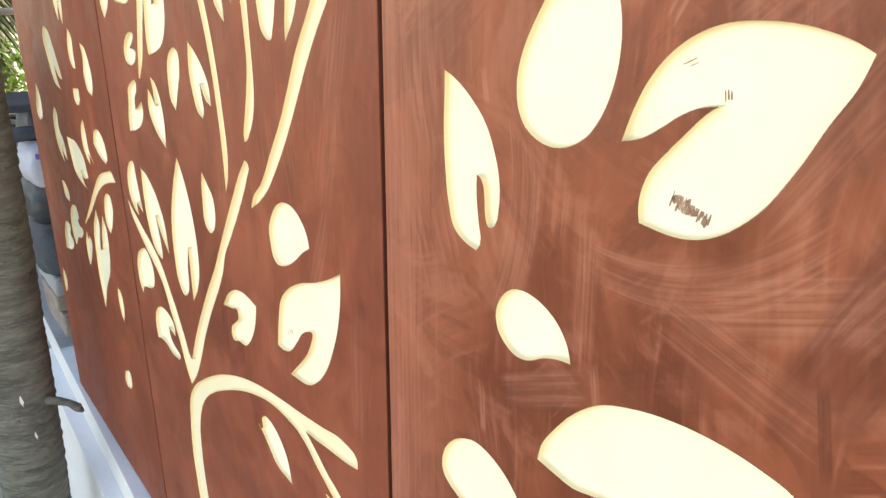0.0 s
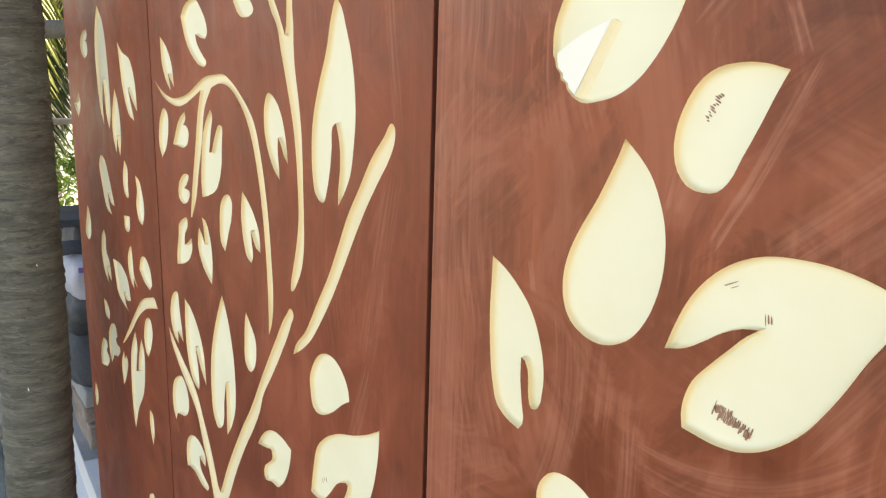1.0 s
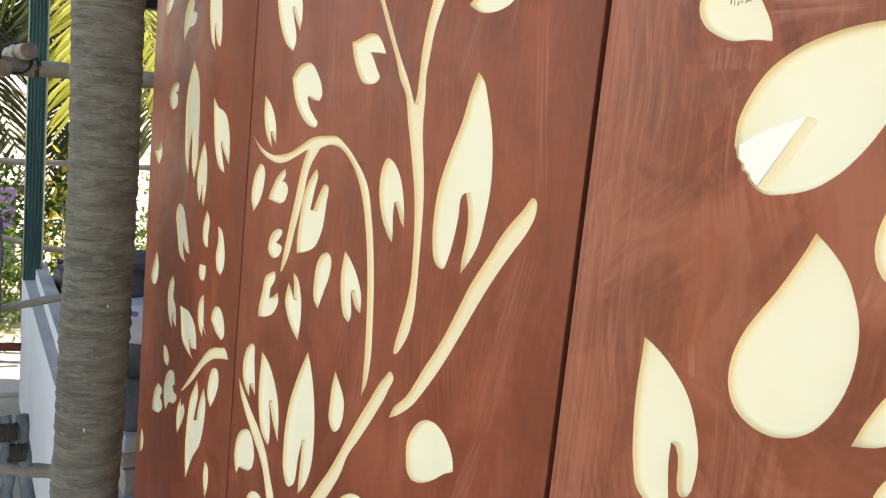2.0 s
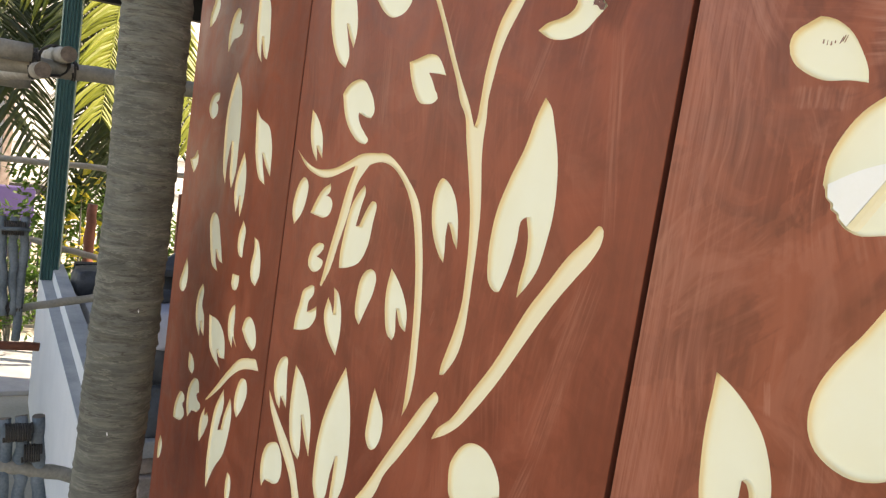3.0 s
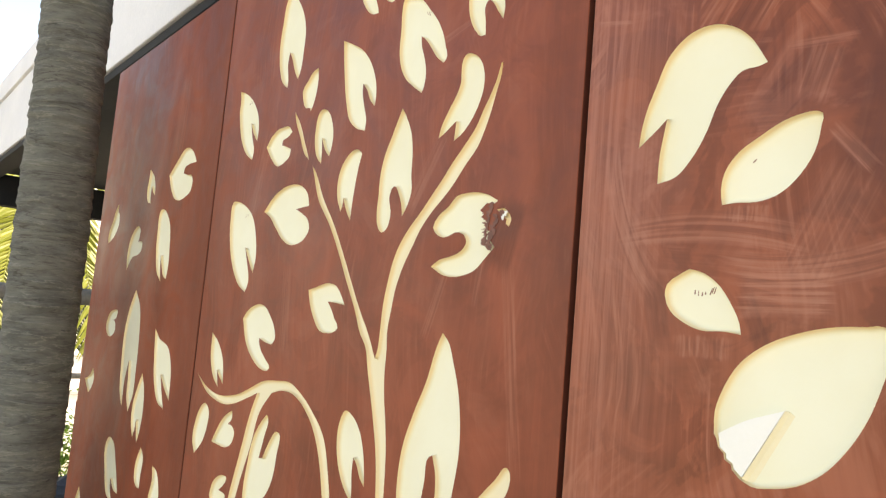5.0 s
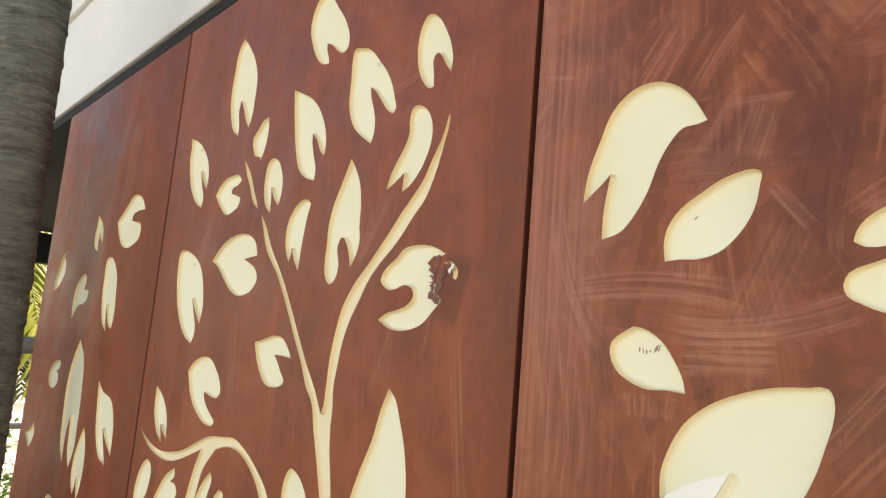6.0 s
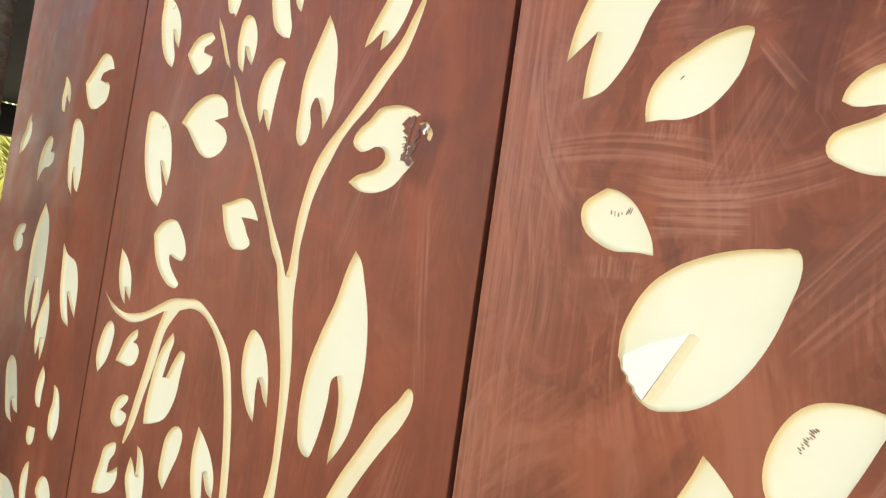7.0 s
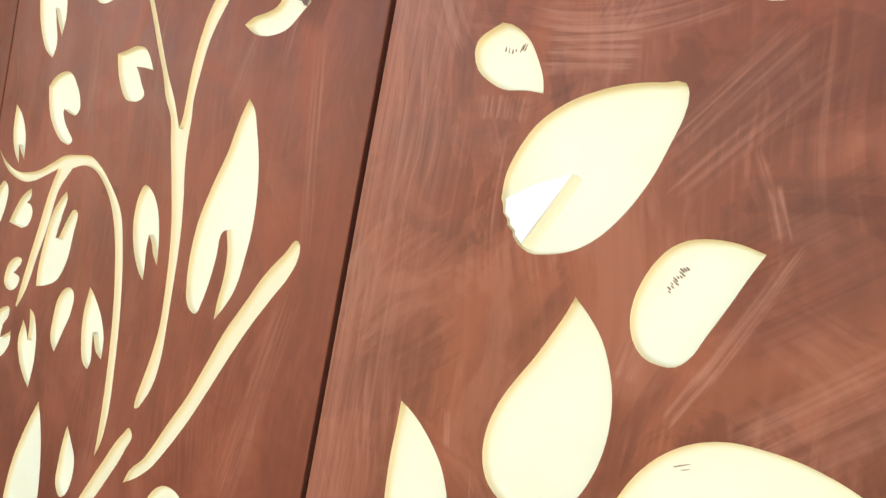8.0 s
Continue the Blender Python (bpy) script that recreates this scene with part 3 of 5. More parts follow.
def board(p, thick=0.019, soft=0.0012):
    """The painted board of a panel, with its recesses cut through the front face."""
    w, h = p["w"], p["h"]
    frame_line = [(soft, soft), (w - soft, soft), (w - soft, h - soft), (soft, h - soft)]
    flat, loops = [Vector(c) for c in frame_line], [[0, 1, 2, 3]]
    for line in p["cuts"]:
        loops.append(list(range(len(flat), len(flat) + len(line))))
        flat += [Vector(c) for c in line]
    rims = [(loop[k], loop[(k + 1) % len(loop)]) for loop in loops for k in range(len(loop))]
    vs, _, fs, _, _, _ = delaunay_2d_cdt(flat, rims, [], 1, 1e-6)
    verts = [(v.x, 0.0, v.y) for v in vs]
    mids = np.array([np.mean([(vs[k].x, vs[k].y) for k in f], axis=0) for f in fs])
    cut = np.zeros(len(mids), bool)
    for line in p["cuts"]:
        cut |= inside(line, mids)
    faces = [tuple(f) for f, hole in zip(fs, cut) if not hole]
    base = len(verts)
    verts += [(a, 0.0, b) for a, b in frame_line]
    verts += [(a, soft * 0.3, b) for a, b in ((soft * 0.3, soft * 0.3), (w - soft * 0.3, soft * 0.3), (w - soft * 0.3, h - soft * 0.3), (soft * 0.3, h - soft * 0.3))]
    verts += [(a, y, b) for y in (soft, thick) for a, b in ((0, 0), (w, 0), (w, h), (0, h))]
    for r in range(3):
        faces += [(base + 4 * r + k, base + 4 * r + 4 + k, base + 4 * r + 4 + (k + 1) % 4, base + 4 * r + (k + 1) % 4) for k in range(4)]
    faces.append((base + 15, base + 14, base + 13, base + 12)[::-1])
    rim = [0] * (len(faces) - 5) + [1] * 5
    me = mesh_of("board", verts, faces, [p["paint"], EDGE_BROWN], rim)
    bmx = bmesh.new()
    bmx.from_mesh(me)
    for f in bmx.faces:
        f.normal_update()
        c = f.calc_center_median()
        out = Vector((0, -1, 0)) if c.y < 1e-5 else Vector((0, 1, 0)) if c.y > thick - 1e-5 else Vector((c.x - w / 2, -0.001, c.z - h / 2)) if c.y > soft else None
        if out is None:
            out = Vector((-1 if c.x < 0.01 else 1 if c.x > w - 0.01 else 0, -0.5, -1 if c.z < 0.01 else 1 if c.z > h - 0.01 else 0))
        if f.normal.dot(out) < 0:
            f.normal_flip()
    bmx.to_mesh(me)
    bmx.free()
    ob = new("board", me)
    ob.parent = p["ob"]
    return tagged(ob, "board painted brown with visible brush streaks")


far_panel = panel(-2.131, -1.1445, 0.0, 2.45, "tall board painted brushed brown with narrow cream routed leaves", BROWN_FAR)
middle_panel = panel(-1.1362, -0.0062, 0.0, 2.45, "tall board painted brushed brown with cream routed stems and leaves", BROWN_MIDDLE)
near_panel = panel(0.0030, 1.135, 0.0, 2.45, "tall board painted brushed brown with large cream routed leaves", BROWN_NEAR)
leaf(far_panel, -1.631, 1.56, (-14, 164, 1), (40, 117), (65, 35), (71, -40), (71, -116), (45, -163, 1), (19, -127), (11, -73), (1, -30, 1), (-17, -83), (-16, -156, 1), (-47, -124), (-68, -46), (-71, 65), (-44, 127))
leaf(far_panel, -1.358, 1.532, (-81, 95, 1), (-44, 73), (40, 47), (68, 7), (80, -70, 1), (45, -49), (0, -15, 1), (24, -57), (48, -94, 1), (-4, -80), (-45, -33), (-68, 37))
leaf(far_panel, -1.504, 1.42, (4, 88, 1), (31, 53), (44, -13), (36, -59), (22, -89, 1), (6, -54), (-1, -32, 1), (-7, -63), (-17, -80, 1), (-42, -44), (-45, 2), (-23, 49))
leaf(far_panel, -1.85, 1.626, (15, 38, 1), (52, 31), (42, 13), (19, 8, 1), (41, -2), (46, -21), (22, -38), (-24, -39), (-53, -10), (-33, 23))
leaf(far_panel, -2.016, 1.44, (31, 39, 1), (52, 7), (31, -23), (8, -39, 1), (-28, -17), (-53, 0, 1), (2, 16))
leaf(far_panel, -1.668, 1.228, (-65, 78), (-9, 75), (34, 26), (81, -46, 1), (42, -43), (3, -19, 1), (20, -58), (46, -78, 1), (-22, -65), (-59, -12), (-81, 61))
leaf(far_panel, -1.441, 1.28, (0, 48, 1), (27, 28), (24, -17), (25, -49, 1), (-1, -49), (-23, -32), (-27, -2))
leaf(far_panel, -1.305, 1.241, (-32, 60, 1), (4, 51), (28, 21), (36, -27), (14, -60, 1), (-22, -50), (-36, -18), (-23, 28))
leaf(far_panel, -1.453, 1.158, (-28, 16, 1), (31, 23, 1), (30, -3), (11, -22), (-30, -11))
leaf(far_panel, -1.985, 1.066, (14, 59, 1), (43, 26), (37, -32), (-9, -58), (-43, -47), (-17, 15))
leaf(far_panel, -1.745, 1.006, (-9, 80, 1), (11, 63), (7, 18), (40, -9), (56, -67, 1), (15, -51), (2, -32, 1), (12, -80, 1), (-30, -58), (-56, -14), (-42, 52))
leaf(far_panel, -1.56, 0.958, (-94, 59, 1), (25, 57), (73, 32), (94, -22, 1), (32, -28), (13, -16, 1), (43, -50), (67, -59, 1), (4, -52), (-60, -27), (-77, 12))
leaf(far_panel, -1.423, 1.042, (-3, 60, 1), (6, 21), (10, -17), (48, -48, 1), (20, -38), (3, -28, 1), (7, -59, 1), (-33, -36), (-48, 9), (-28, 45))
leaf(far_panel, -1.292, 1.059, (-18, 38), (18, 37), (48, 15), (57, -19), (36, -38, 1), (-11, -29), (-58, -6, 1), (-46, 20))
leaf(far_panel, -1.786, 0.824, (-37, 28, 1), (8, 24), (36, 0), (22, -27, 1), (-26, -18))
stem(far_panel, -1.396, 0.891, (-203, -117, 1), (-119, -49), (-23, 29), (47, 79), (134, 109), (180, 117), (204, 98, 1), (143, 83), (79, 62), (5, 21), (-88, -48), (-189, -114, 1))
leaf(far_panel, -1.715, 0.728, (-8, 70), (35, 69), (47, 42, 1), (25, 27), (38, 17), (73, 13), (42, -21, 1), (-10, -33, 1), (-50, -70, 1), (-71, -45), (-73, 11), (-47, 47))
leaf(far_panel, -1.868, 0.654, (-2, 53), (46, 55, 1), (53, 44), (35, 23), (64, 4), (37, -28), (-21, -48, 1), (-64, -55, 1), (-59, -18), (-29, 31))
leaf(far_panel, -1.588, 0.694, (-6, 57, 1), (-1, 34, 1), (21, 52, 1), (39, 38), (24, 3), (-28, -57, 1), (-40, -29), (-36, 17))
leaf(far_panel, -1.438, 0.7, (-3, 158, 1), (13, 121), (-2, 75), (-16, 36, 1), (9, 47, 1), (23, 91), (61, 156, 1), (82, 128), (79, 62), (53, -5), (-10, -72), (-66, -157, 1), (-81, -100), (-80, 4), (-63, 79))
leaf(far_panel, -1.296, 0.881, (0, 56), (31, 54), (41, 34), (24, -10), (-16, -57, 1), (-42, -40), (-40, 16))
leaf(far_panel, -2.059, 0.438, (-5, 46, 1), (25, 28), (8, -31), (-21, -47, 1), (-25, -2))
leaf(far_panel, -1.316, 0.62, (-14, 48, 1), (14, 43), (22, -2), (4, -48, 1), (-12, -25), (-21, 12))
leaf(far_panel, -1.365, 0.376, (-24, 13, 1), (31, 29), (33, -3), (10, -30, 1), (-33, -30))
leaf(far_panel, -1.622, 2.015, (-30, 51, 1), (17, 21), (35, -12), (37, -30, 1), (18, -19), (1, -1, 1), (0, -25), (5, -50, 1), (-17, -45), (-38, -6), (-32, 18))
leaf(far_panel, -1.382, 2.021, (-98, 8, 1), (-43, 41), (3, 66), (45, 62), (80, 42), (98, 21, 1), (47, 21), (17, 13), (13, 2, 1), (48, -6), (73, -9), (86, -25), (82, -45), (47, -61), (-1, -67), (-33, -60), (-70, -31))
leaf(far_panel, -1.461, 1.842, (-30, 97), (7, 80), (37, 49), (54, -10), (60, -61), (53, -89, 1), (33, -83), (8, -53), (-7, -26, 1), (0, -68), (14, -97, 1), (-28, -68), (-47, -30), (-60, 39), (-53, 95))
leaf(far_panel, -1.957, 1.928, (23, 59, 1), (27, 36, 1), (44, 26, 1), (51, -1), (23, -35), (-25, -56), (-46, -60, 1), (-50, -31), (-18, 12), (-1, 43))
leaf(far_panel, -1.709, 1.844, (13, 61), (34, 48), (34, 35), (26, 16, 1), (47, 17), (65, 11), (63, -8), (41, -20), (-14, -28), (-55, -62, 1), (-66, -25), (-54, 24), (-26, 51))
leaf(middle_panel, -0.823, 1.64, (-7, 62), (18, 59), (49, 40), (70, 19), (77, -1), (65, -12, 1), (41, -10), (10, -3, 1), (10, -10), (19, -22), (50, -43), (66, -55), (60, -60), (35, -61), (-13, -44), (-53, -12), (-77, 32, 1), (-63, 45), (-33, 58))
leaf(middle_panel, -1.01, 1.58, (-43, 56, 1), (-3, 36), (31, 1), (44, -46, 1), (23, -34), (4, -20, 1), (11, -35), (19, -55, 1), (-12, -36), (-36, -1))
stem(middle_panel, -0.788, 1.352, (-325, 191, 1), (-259, 167), (-196, 158), (-151, 161), (-97, 170), (-31, 192), (7, 205), (75, 213), (125, 214), (157, 204), (209, 178), (259, 140), (285, 86), (306, 14), (320, -79), (324, -146), (315, -193), (302, -215, 1), (303, -182), (298, -84), (287, -9), (270, 56), (248, 110), (223, 146), (184, 177), (145, 194), (98, 198), (53, 189, 1), (11, 149), (-13, 82), (-39, 23), (-65, -39), (-96, -80, 1), (-104, -79, 1), (-86, -19), (-56, 66), (-27, 147), (-8, 182, 1), (-63, 164), (-115, 149), (-158, 143), (-207, 146), (-259, 157))
leaf(middle_panel, -1.061, 1.43, (10, 55), (38, 41), (37, 11), (21, -22), (-19, -56, 1), (-38, -29), (-33, 10), (-15, 40))
leaf(middle_panel, -0.937, 1.45, (34, 37, 1), (38, 25), (20, 9, 1), (41, 8), (55, -2), (48, -23), (20, -37), (-17, -38), (-55, -37, 1), (-40, -17), (-9, 16), (13, 29))
leaf(middle_panel, -0.931, 1.326, (18, 33), (36, 30), (25, 16), (3, 1, 1), (21, 1), (39, -4), (32, -17), (10, -30), (-16, -33), (-39, -21), (-35, 2), (-8, 26))
leaf(middle_panel, -0.75, 1.414, (6, 87, 1), (13, 80), (4, 47), (-10, 5, 1), (5, 8, 1), (25, 39), (51, 62), (62, 61), (61, 22), (53, -21), (28, -57), (-18, -78), (-60, -88, 1), (-63, -72), (-57, -14), (-39, 43), (-14, 72))
leaf(middle_panel, -0.947, 1.203, (-12, 50), (30, 56), (30, 48), (7, 21), (4, -1, 1), (30, 11), (52, 23, 1), (56, 6), (37, -22), (-4, -43), (-56, -56, 1), (-56, -37), (-39, 11), (-31, 38))
leaf(middle_panel, -0.809, 1.22, (-33, 39, 1), (-16, 28), (1, 10, 1), (-3, 42), (-10, 64, 1), (10, 59), (33, 32), (43, -6), (36, -65, 1), (12, -55), (-22, -33), (-43, -2))
leaf(middle_panel, -0.682, 1.296, (-2, 52), (23, 56), (34, 49), (33, 20), (14, -16), (-8, -56, 1), (-29, -41), (-33, -4), (-25, 31))
leaf(middle_panel, -0.558, 1.309, (-35, 61, 1), (-9, 47), (22, 23), (40, -3), (43, -34, 1), (27, -31), (1, -3, 1), (4, -21), (8, -50), (1, -61, 1), (-17, -56), (-36, -24), (-43, 16))
leaf(middle_panel, -1.034, 1.014, (-3, 60), (18, 63), (26, 32), (46, -47, 1), (21, -37), (4, -32, 1), (8, -62, 1), (-21, -51), (-47, -10), (-42, 19), (-20, 50))
leaf(middle_panel, -0.902, 0.982, (-61, 95, 1), (-19, 82), (29, 46), (51, 15), (66, -66, 1), (37, -41), (0, 3, 1), (15, -49), (15, -88), (12, -94, 1), (-27, -84), (-58, -35), (-66, 29))
leaf(middle_panel, -0.732, 0.999, (14, 150, 1), (36, 119), (62, 58), (73, -18), (68, -67), (51, -104), (17, -144, 1), (17, -112), (19, -63), (19, -29, 1), (7, -68), (-11, -136), (-41, -150), (-61, -133), (-72, -74), (-63, 4), (-25, 89))
leaf(middle_panel, -0.575, 1.094, (-17, 55, 1), (2, 39), (26, 15), (28, -17), (11, -48), (-5, -56), (-24, -46), (-28, -3), (-24, 31))
stem(middle_panel, -0.743, 0.92, (-359, 52, 1), (-310, 26), (-259, 3), (-199, -23), (-149, -59), (-129, -85), (-92, -131), (-57, -184), (-37, -216), (-28, -220, 1), (10, -156), (73, -66), (127, 4), (158, 41), (219, 127), (283, 214), (334, 277), (350, 290), (359, 285), (348, 260), (309, 202), (265, 145), (223, 92), (208, 60), (179, 17), (126, -50), (66, -136), (26, -202), (-11, -252), (-49, -290, 1), (-71, -261), (-98, -204), (-134, -150), (-169, -95), (-196, -74), (-250, -44), (-305, -10), (-345, 24))
stem(middle_panel, -0.411, 1.64, (-256, 319, 1), (-246, 311), (-203, 256), (-152, 202), (-112, 152), (-77, 105), (-43, 61), (-13, 27), (13, -10, 1), (18, 3), (20, 28), (22, 71), (31, 114), (43, 148), (68, 181), (100, 209), (124, 232), (147, 254), (164, 272), (187, 293), (214, 321), (223, 337), (238, 360), (247, 377), (254, 399, 1), (257, 398, 1), (256, 383), (249, 361), (241, 336), (232, 314), (218, 289), (196, 268), (169, 240), (151, 225), (127, 207), (103, 184), (86, 159), (65, 127), (52, 97), (45, 63), (40, 29), (43, 4), (43, -26), (47, -59), (57, -99), (65, -140), (69, -190), (70, -232), (71, -275), (70, -319), (60, -357), (42, -384), (27, -399), (20, -400, 1), (20, -390), (28, -365), (42, -325), (52, -279), (51, -235), (46, -184), (38, -143), (21, -93), (5, -52), (-2, -35), (-18, 7), (-36, 25), (-58, 60), (-92, 105), (-127, 153), (-168, 203), (-222, 257), (-246, 301))
leaf(middle_panel, -0.246, 1.538, (11, 139, 1), (25, 128), (40, 100), (55, 64), (63, 29), (66, -7), (61, -52), (51, -91), (34, -117), (17, -136, 1), (17, -120), (23, -80), (21, -49), (11, -24, 1), (3, -28), (-2, -60), (-8, -92), (-18, -122), (-27, -138), (-37, -139), (-52, -131), (-63, -100), (-65, -67), (-60, -26), (-41, 23), (-17, 70), (0, 118))
stem(middle_panel, -0.234, 1.33, (147, 194), (152, 189), (152, 175), (141, 153), (118, 125), (88, 88), (56, 43), (23, -8), (-14, -63), (-53, -113), (-87, -151), (-124, -179), (-152, -195, 1), (-145, -180), (-107, -144), (-64, -86), (-24, -32), (5, 16), (32, 62), (65, 106), (96, 147), (126, 176))
leaf(middle_panel, -0.44, 1.478, (-29, 65), (-8, 61), (18, 41), (34, 12), (42, -18), (45, -38, 1), (32, -28), (17, -8), (8, -1, 1), (7, -22), (11, -48), (12, -66, 1), (-1, -59), (-19, -43), (-38, -14), (-46, 17), (-41, 50))
leaf(middle_panel, -0.26, 1.122, (-32, 43), (-6, 53), (20, 52), (46, 38), (61, 18), (64, 4, 1), (42, -9), (18, -28), (-8, -44), (-25, -51), (-46, -53), (-56, -47), (-63, -27), (-65, -4), (-55, 18))
leaf(middle_panel, -0.218, 1.003, (107, 114, 1), (104, 77), (94, 31), (78, -10), (55, -52), (20, -90), (-9, -107), (-41, -112), (-66, -114, 1), (-33, -82), (-2, -49), (12, -25), (17, -11), (-5, -16, 1), (-17, -24), (-38, -48), (-66, -74), (-91, -81), (-107, -80, 1), (-98, -36), (-83, 8), (-55, 35), (-15, 58), (38, 78), (80, 98))
leaf(middle_panel, -0.476, 0.912, (-74, -3, 1), (-49, 26), (-1, 52), (40, 55), (75, 49, 1), (71, 30), (59, -1), (36, -32), (14, -49), (-11, -51), (-45, -56), (-45, -38), (-27, -21), (-7, 0), (-10, 10), (-31, 6))
leaf(middle_panel, -0.928, 0.707, (-30, 45), (7, 52), (42, 46), (60, 35), (61, 7, 1), (40, 9), (20, 15, 1), (26, -11), (57, -26), (79, -36), (68, -48, 1), (30, -52), (-23, -41), (-55, -44, 1), (-74, -51, 1), (-78, -20), (-62, 23))
leaf(middle_panel, -1.034, 0.808, (-10, 58), (24, 67), (53, 50), (65, 20), (57, -7), (32, -26), (2, -35), (-29, -42, 1), (-45, -66, 1), (-61, -45), (-64, -2), (-46, 34))
leaf(middle_panel, -0.374, 0.706, (-63, 15, 1), (-55, 6, 1), (-42, 14, 1), (-43, 33), (-34, 42), (-4, 44), (26, 30), (50, 4), (63, -43, 1), (41, -41), (16, -39), (5, -36), (-19, -18), (-42, 1))
stem(middle_panel, -0.463, 0.53, (-372, -228), (-379, -165), (-383, -105), (-373, -24), (-347, 63), (-311, 104), (-250, 148), (-178, 191), (-113, 223), (-41, 251), (37, 273), (117, 288), (200, 300), (275, 312), (327, 322), (367, 320, 1), (377, 312), (377, 296, 1), (357, 291), (324, 286), (289, 282), (253, 277), (218, 274, 1), (251, 255), (285, 233), (310, 222), (325, 214), (382, 193, 1), (361, 177, 1), (299, 198), (287, 205), (248, 227), (218, 247), (195, 257), (145, 263), (91, 261), (20, 244), (-48, 219), (-122, 184), (-189, 147), (-246, 105), (-284, 58), (-309, -4), (-316, -67), (-316, -127), (-308, -188), (-257, -277, 1), (-315, -321, 1))
leaf(middle_panel, -0.16, 0.71, (-29, 11, 1), (-13, 12), (12, 4), (28, -12, 1), (-3, -11))
leaf(middle_panel, -0.988, 2.089, (-61, 84, 1), (-30, 74), (20, 44), (53, 4), (60, -22), (58, -46, 1), (40, -31), (17, -1, 1), (32, -36), (47, -69), (42, -84, 1), (12, -70), (-25, -34), (-46, 8), (-55, 41), (-54, 61))
leaf(middle_panel, -0.821, 2.014, (16, 39), (36, 38), (56, 24, 1), (39, 16), (16, 9), (17, 2, 1), (36, -3), (57, -10, 1), (55, -22), (33, -34), (2, -38), (-22, -24), (-46, -3), (-57, 8, 1), (-40, 25), (-9, 38))
stem(middle_panel, -0.722, 2.024, (-40, 53, 1), (-12, 24), (16, -18), (35, -46), (39, -52, 1), (21, -41), (-6, -4), (-34, 37))
leaf(middle_panel, -0.635, 2.01, (-18, 51), (5, 46), (26, 23), (35, -4), (32, -29), (27, -41, 1), (9, -26), (-6, -3, 1), (-2, -25), (0, -51, 1), (-18, -38), (-32, -10), (-34, 17), (-25, 47))
leaf(middle_panel, -0.708, 2.107, (24, 41, 1), (29, 18), (26, -8), (19, -28), (11, -41, 1), (5, -33, 1), (-14, -29), (-24, -15), (-30, 8), (-14, 22), (1, 35))
leaf(middle_panel, -0.81, 2.24, (-26, 106, 1), (11, 72), (41, 35), (55, 2), (56, -44), (51, -82), (43, -97, 1), (26, -77), (11, -51), (-5, -31, 1), (-9, -53), (0, -89), (0, -106, 1), (-24, -91), (-45, -57), (-56, -7), (-52, 41), (-43, 87))
leaf(middle_panel, -0.532, 2.088, (-64, 90, 1), (-36, 78), (12, 52), (45, 17), (61, -16), (64, -40), (62, -52, 1), (50, -43), (34, -20), (19, -6, 1), (19, -17), (30, -49), (40, -74), (38, -90, 1), (13, -83), (-17, -62), (-32, -32), (-50, 27))
leaf(middle_panel, -0.348, 2.116, (-60, 84), (-39, 81), (-24, 77), (16, 44), (43, 14), (60, -19), (65, -45), (60, -48, 1), (46, -39), (28, -20), (10, -1), (-3, 8, 1), (-1, -5), (10, -30), (17, -53), (15, -75), (10, -84, 1), (-14, -69), (-37, -52), (-53, -30), (-61, -5), (-62, 32), (-64, 66))
leaf(middle_panel, -0.495, 2.27, (-19, 72, 1), (17, 29), (51, -11), (66, -45), (65, -57), (53, -64), (35, -57), (15, -41), (-3, -32, 1), (-3, -41), (7, -63), (9, -71, 1), (-10, -68), (-38, -46), (-53, -22), (-66, 8), (-63, 39), (-52, 57))
leaf(middle_panel, -0.199, 2.144, (-23, 56), (-13, 55), (3, 44), (20, 22), (35, -7), (40, -28), (38, -44, 1), (26, -30), (15, -15), (4, -8), (-1, -13), (1, -38), (3, -57, 1), (-7, -57), (-17, -49), (-33, -26), (-40, 1), (-39, 31), (-32, 48))
leaf(middle_panel, -0.238, 2.006, (4, 62), (19, 59), (35, 48), (47, 25), (47, 1), (38, -21), (22, -42), (5, -55), (-9, -61, 1), (-8, -45), (-7, -33, 1), (-22, -41), (-35, -48), (-46, -52, 1), (-43, -40), (-26, -13), (-10, 8), (-4, 21), (-5, 40), (-3, 56))
leaf(middle_panel, -0.386, 1.92, (1, 97, 1), (14, 81), (31, 53), (39, 22), (41, -13), (45, -39), (37, -60), (26, -75, 1), (22, -59), (13, -41), (-4, -26), (-13, -38), (-6, -70), (-13, -91), (-27, -97), (-40, -86), (-46, -63), (-45, -36), (-46, -13), (-39, 23), (-21, 57))
leaf(middle_panel, -0.53, 1.909, (9, 60), (25, 58), (36, 50, 1), (30, 34), (24, 6), (20, -22), (17, -60, 1), (3, -45), (-12, -20, 1), (-13, -34), (-18, -43, 1), (-33, -18), (-37, 2), (-31, 31), (-12, 51))
leaf(middle_panel, -0.754, 1.873, (-100, 14, 1), (-74, 35), (-28, 54), (19, 58), (55, 51), (81, 33), (90, 12, 1), (53, 10), (39, 9, 1), (66, -1), (91, -15), (99, -31), (87, -46), (57, -57), (29, -58), (-4, -47), (-39, -23), (-71, 1))
leaf(middle_panel, -0.568, 1.702, (-65, 30, 1), (-37, 35), (2, 42), (32, 37), (53, 20), (65, 6, 1), (37, 9), (8, 11, 1), (20, 1), (37, -18), (49, -31), (37, -39), (15, -42), (-11, -39), (-35, -20), (-56, 9))
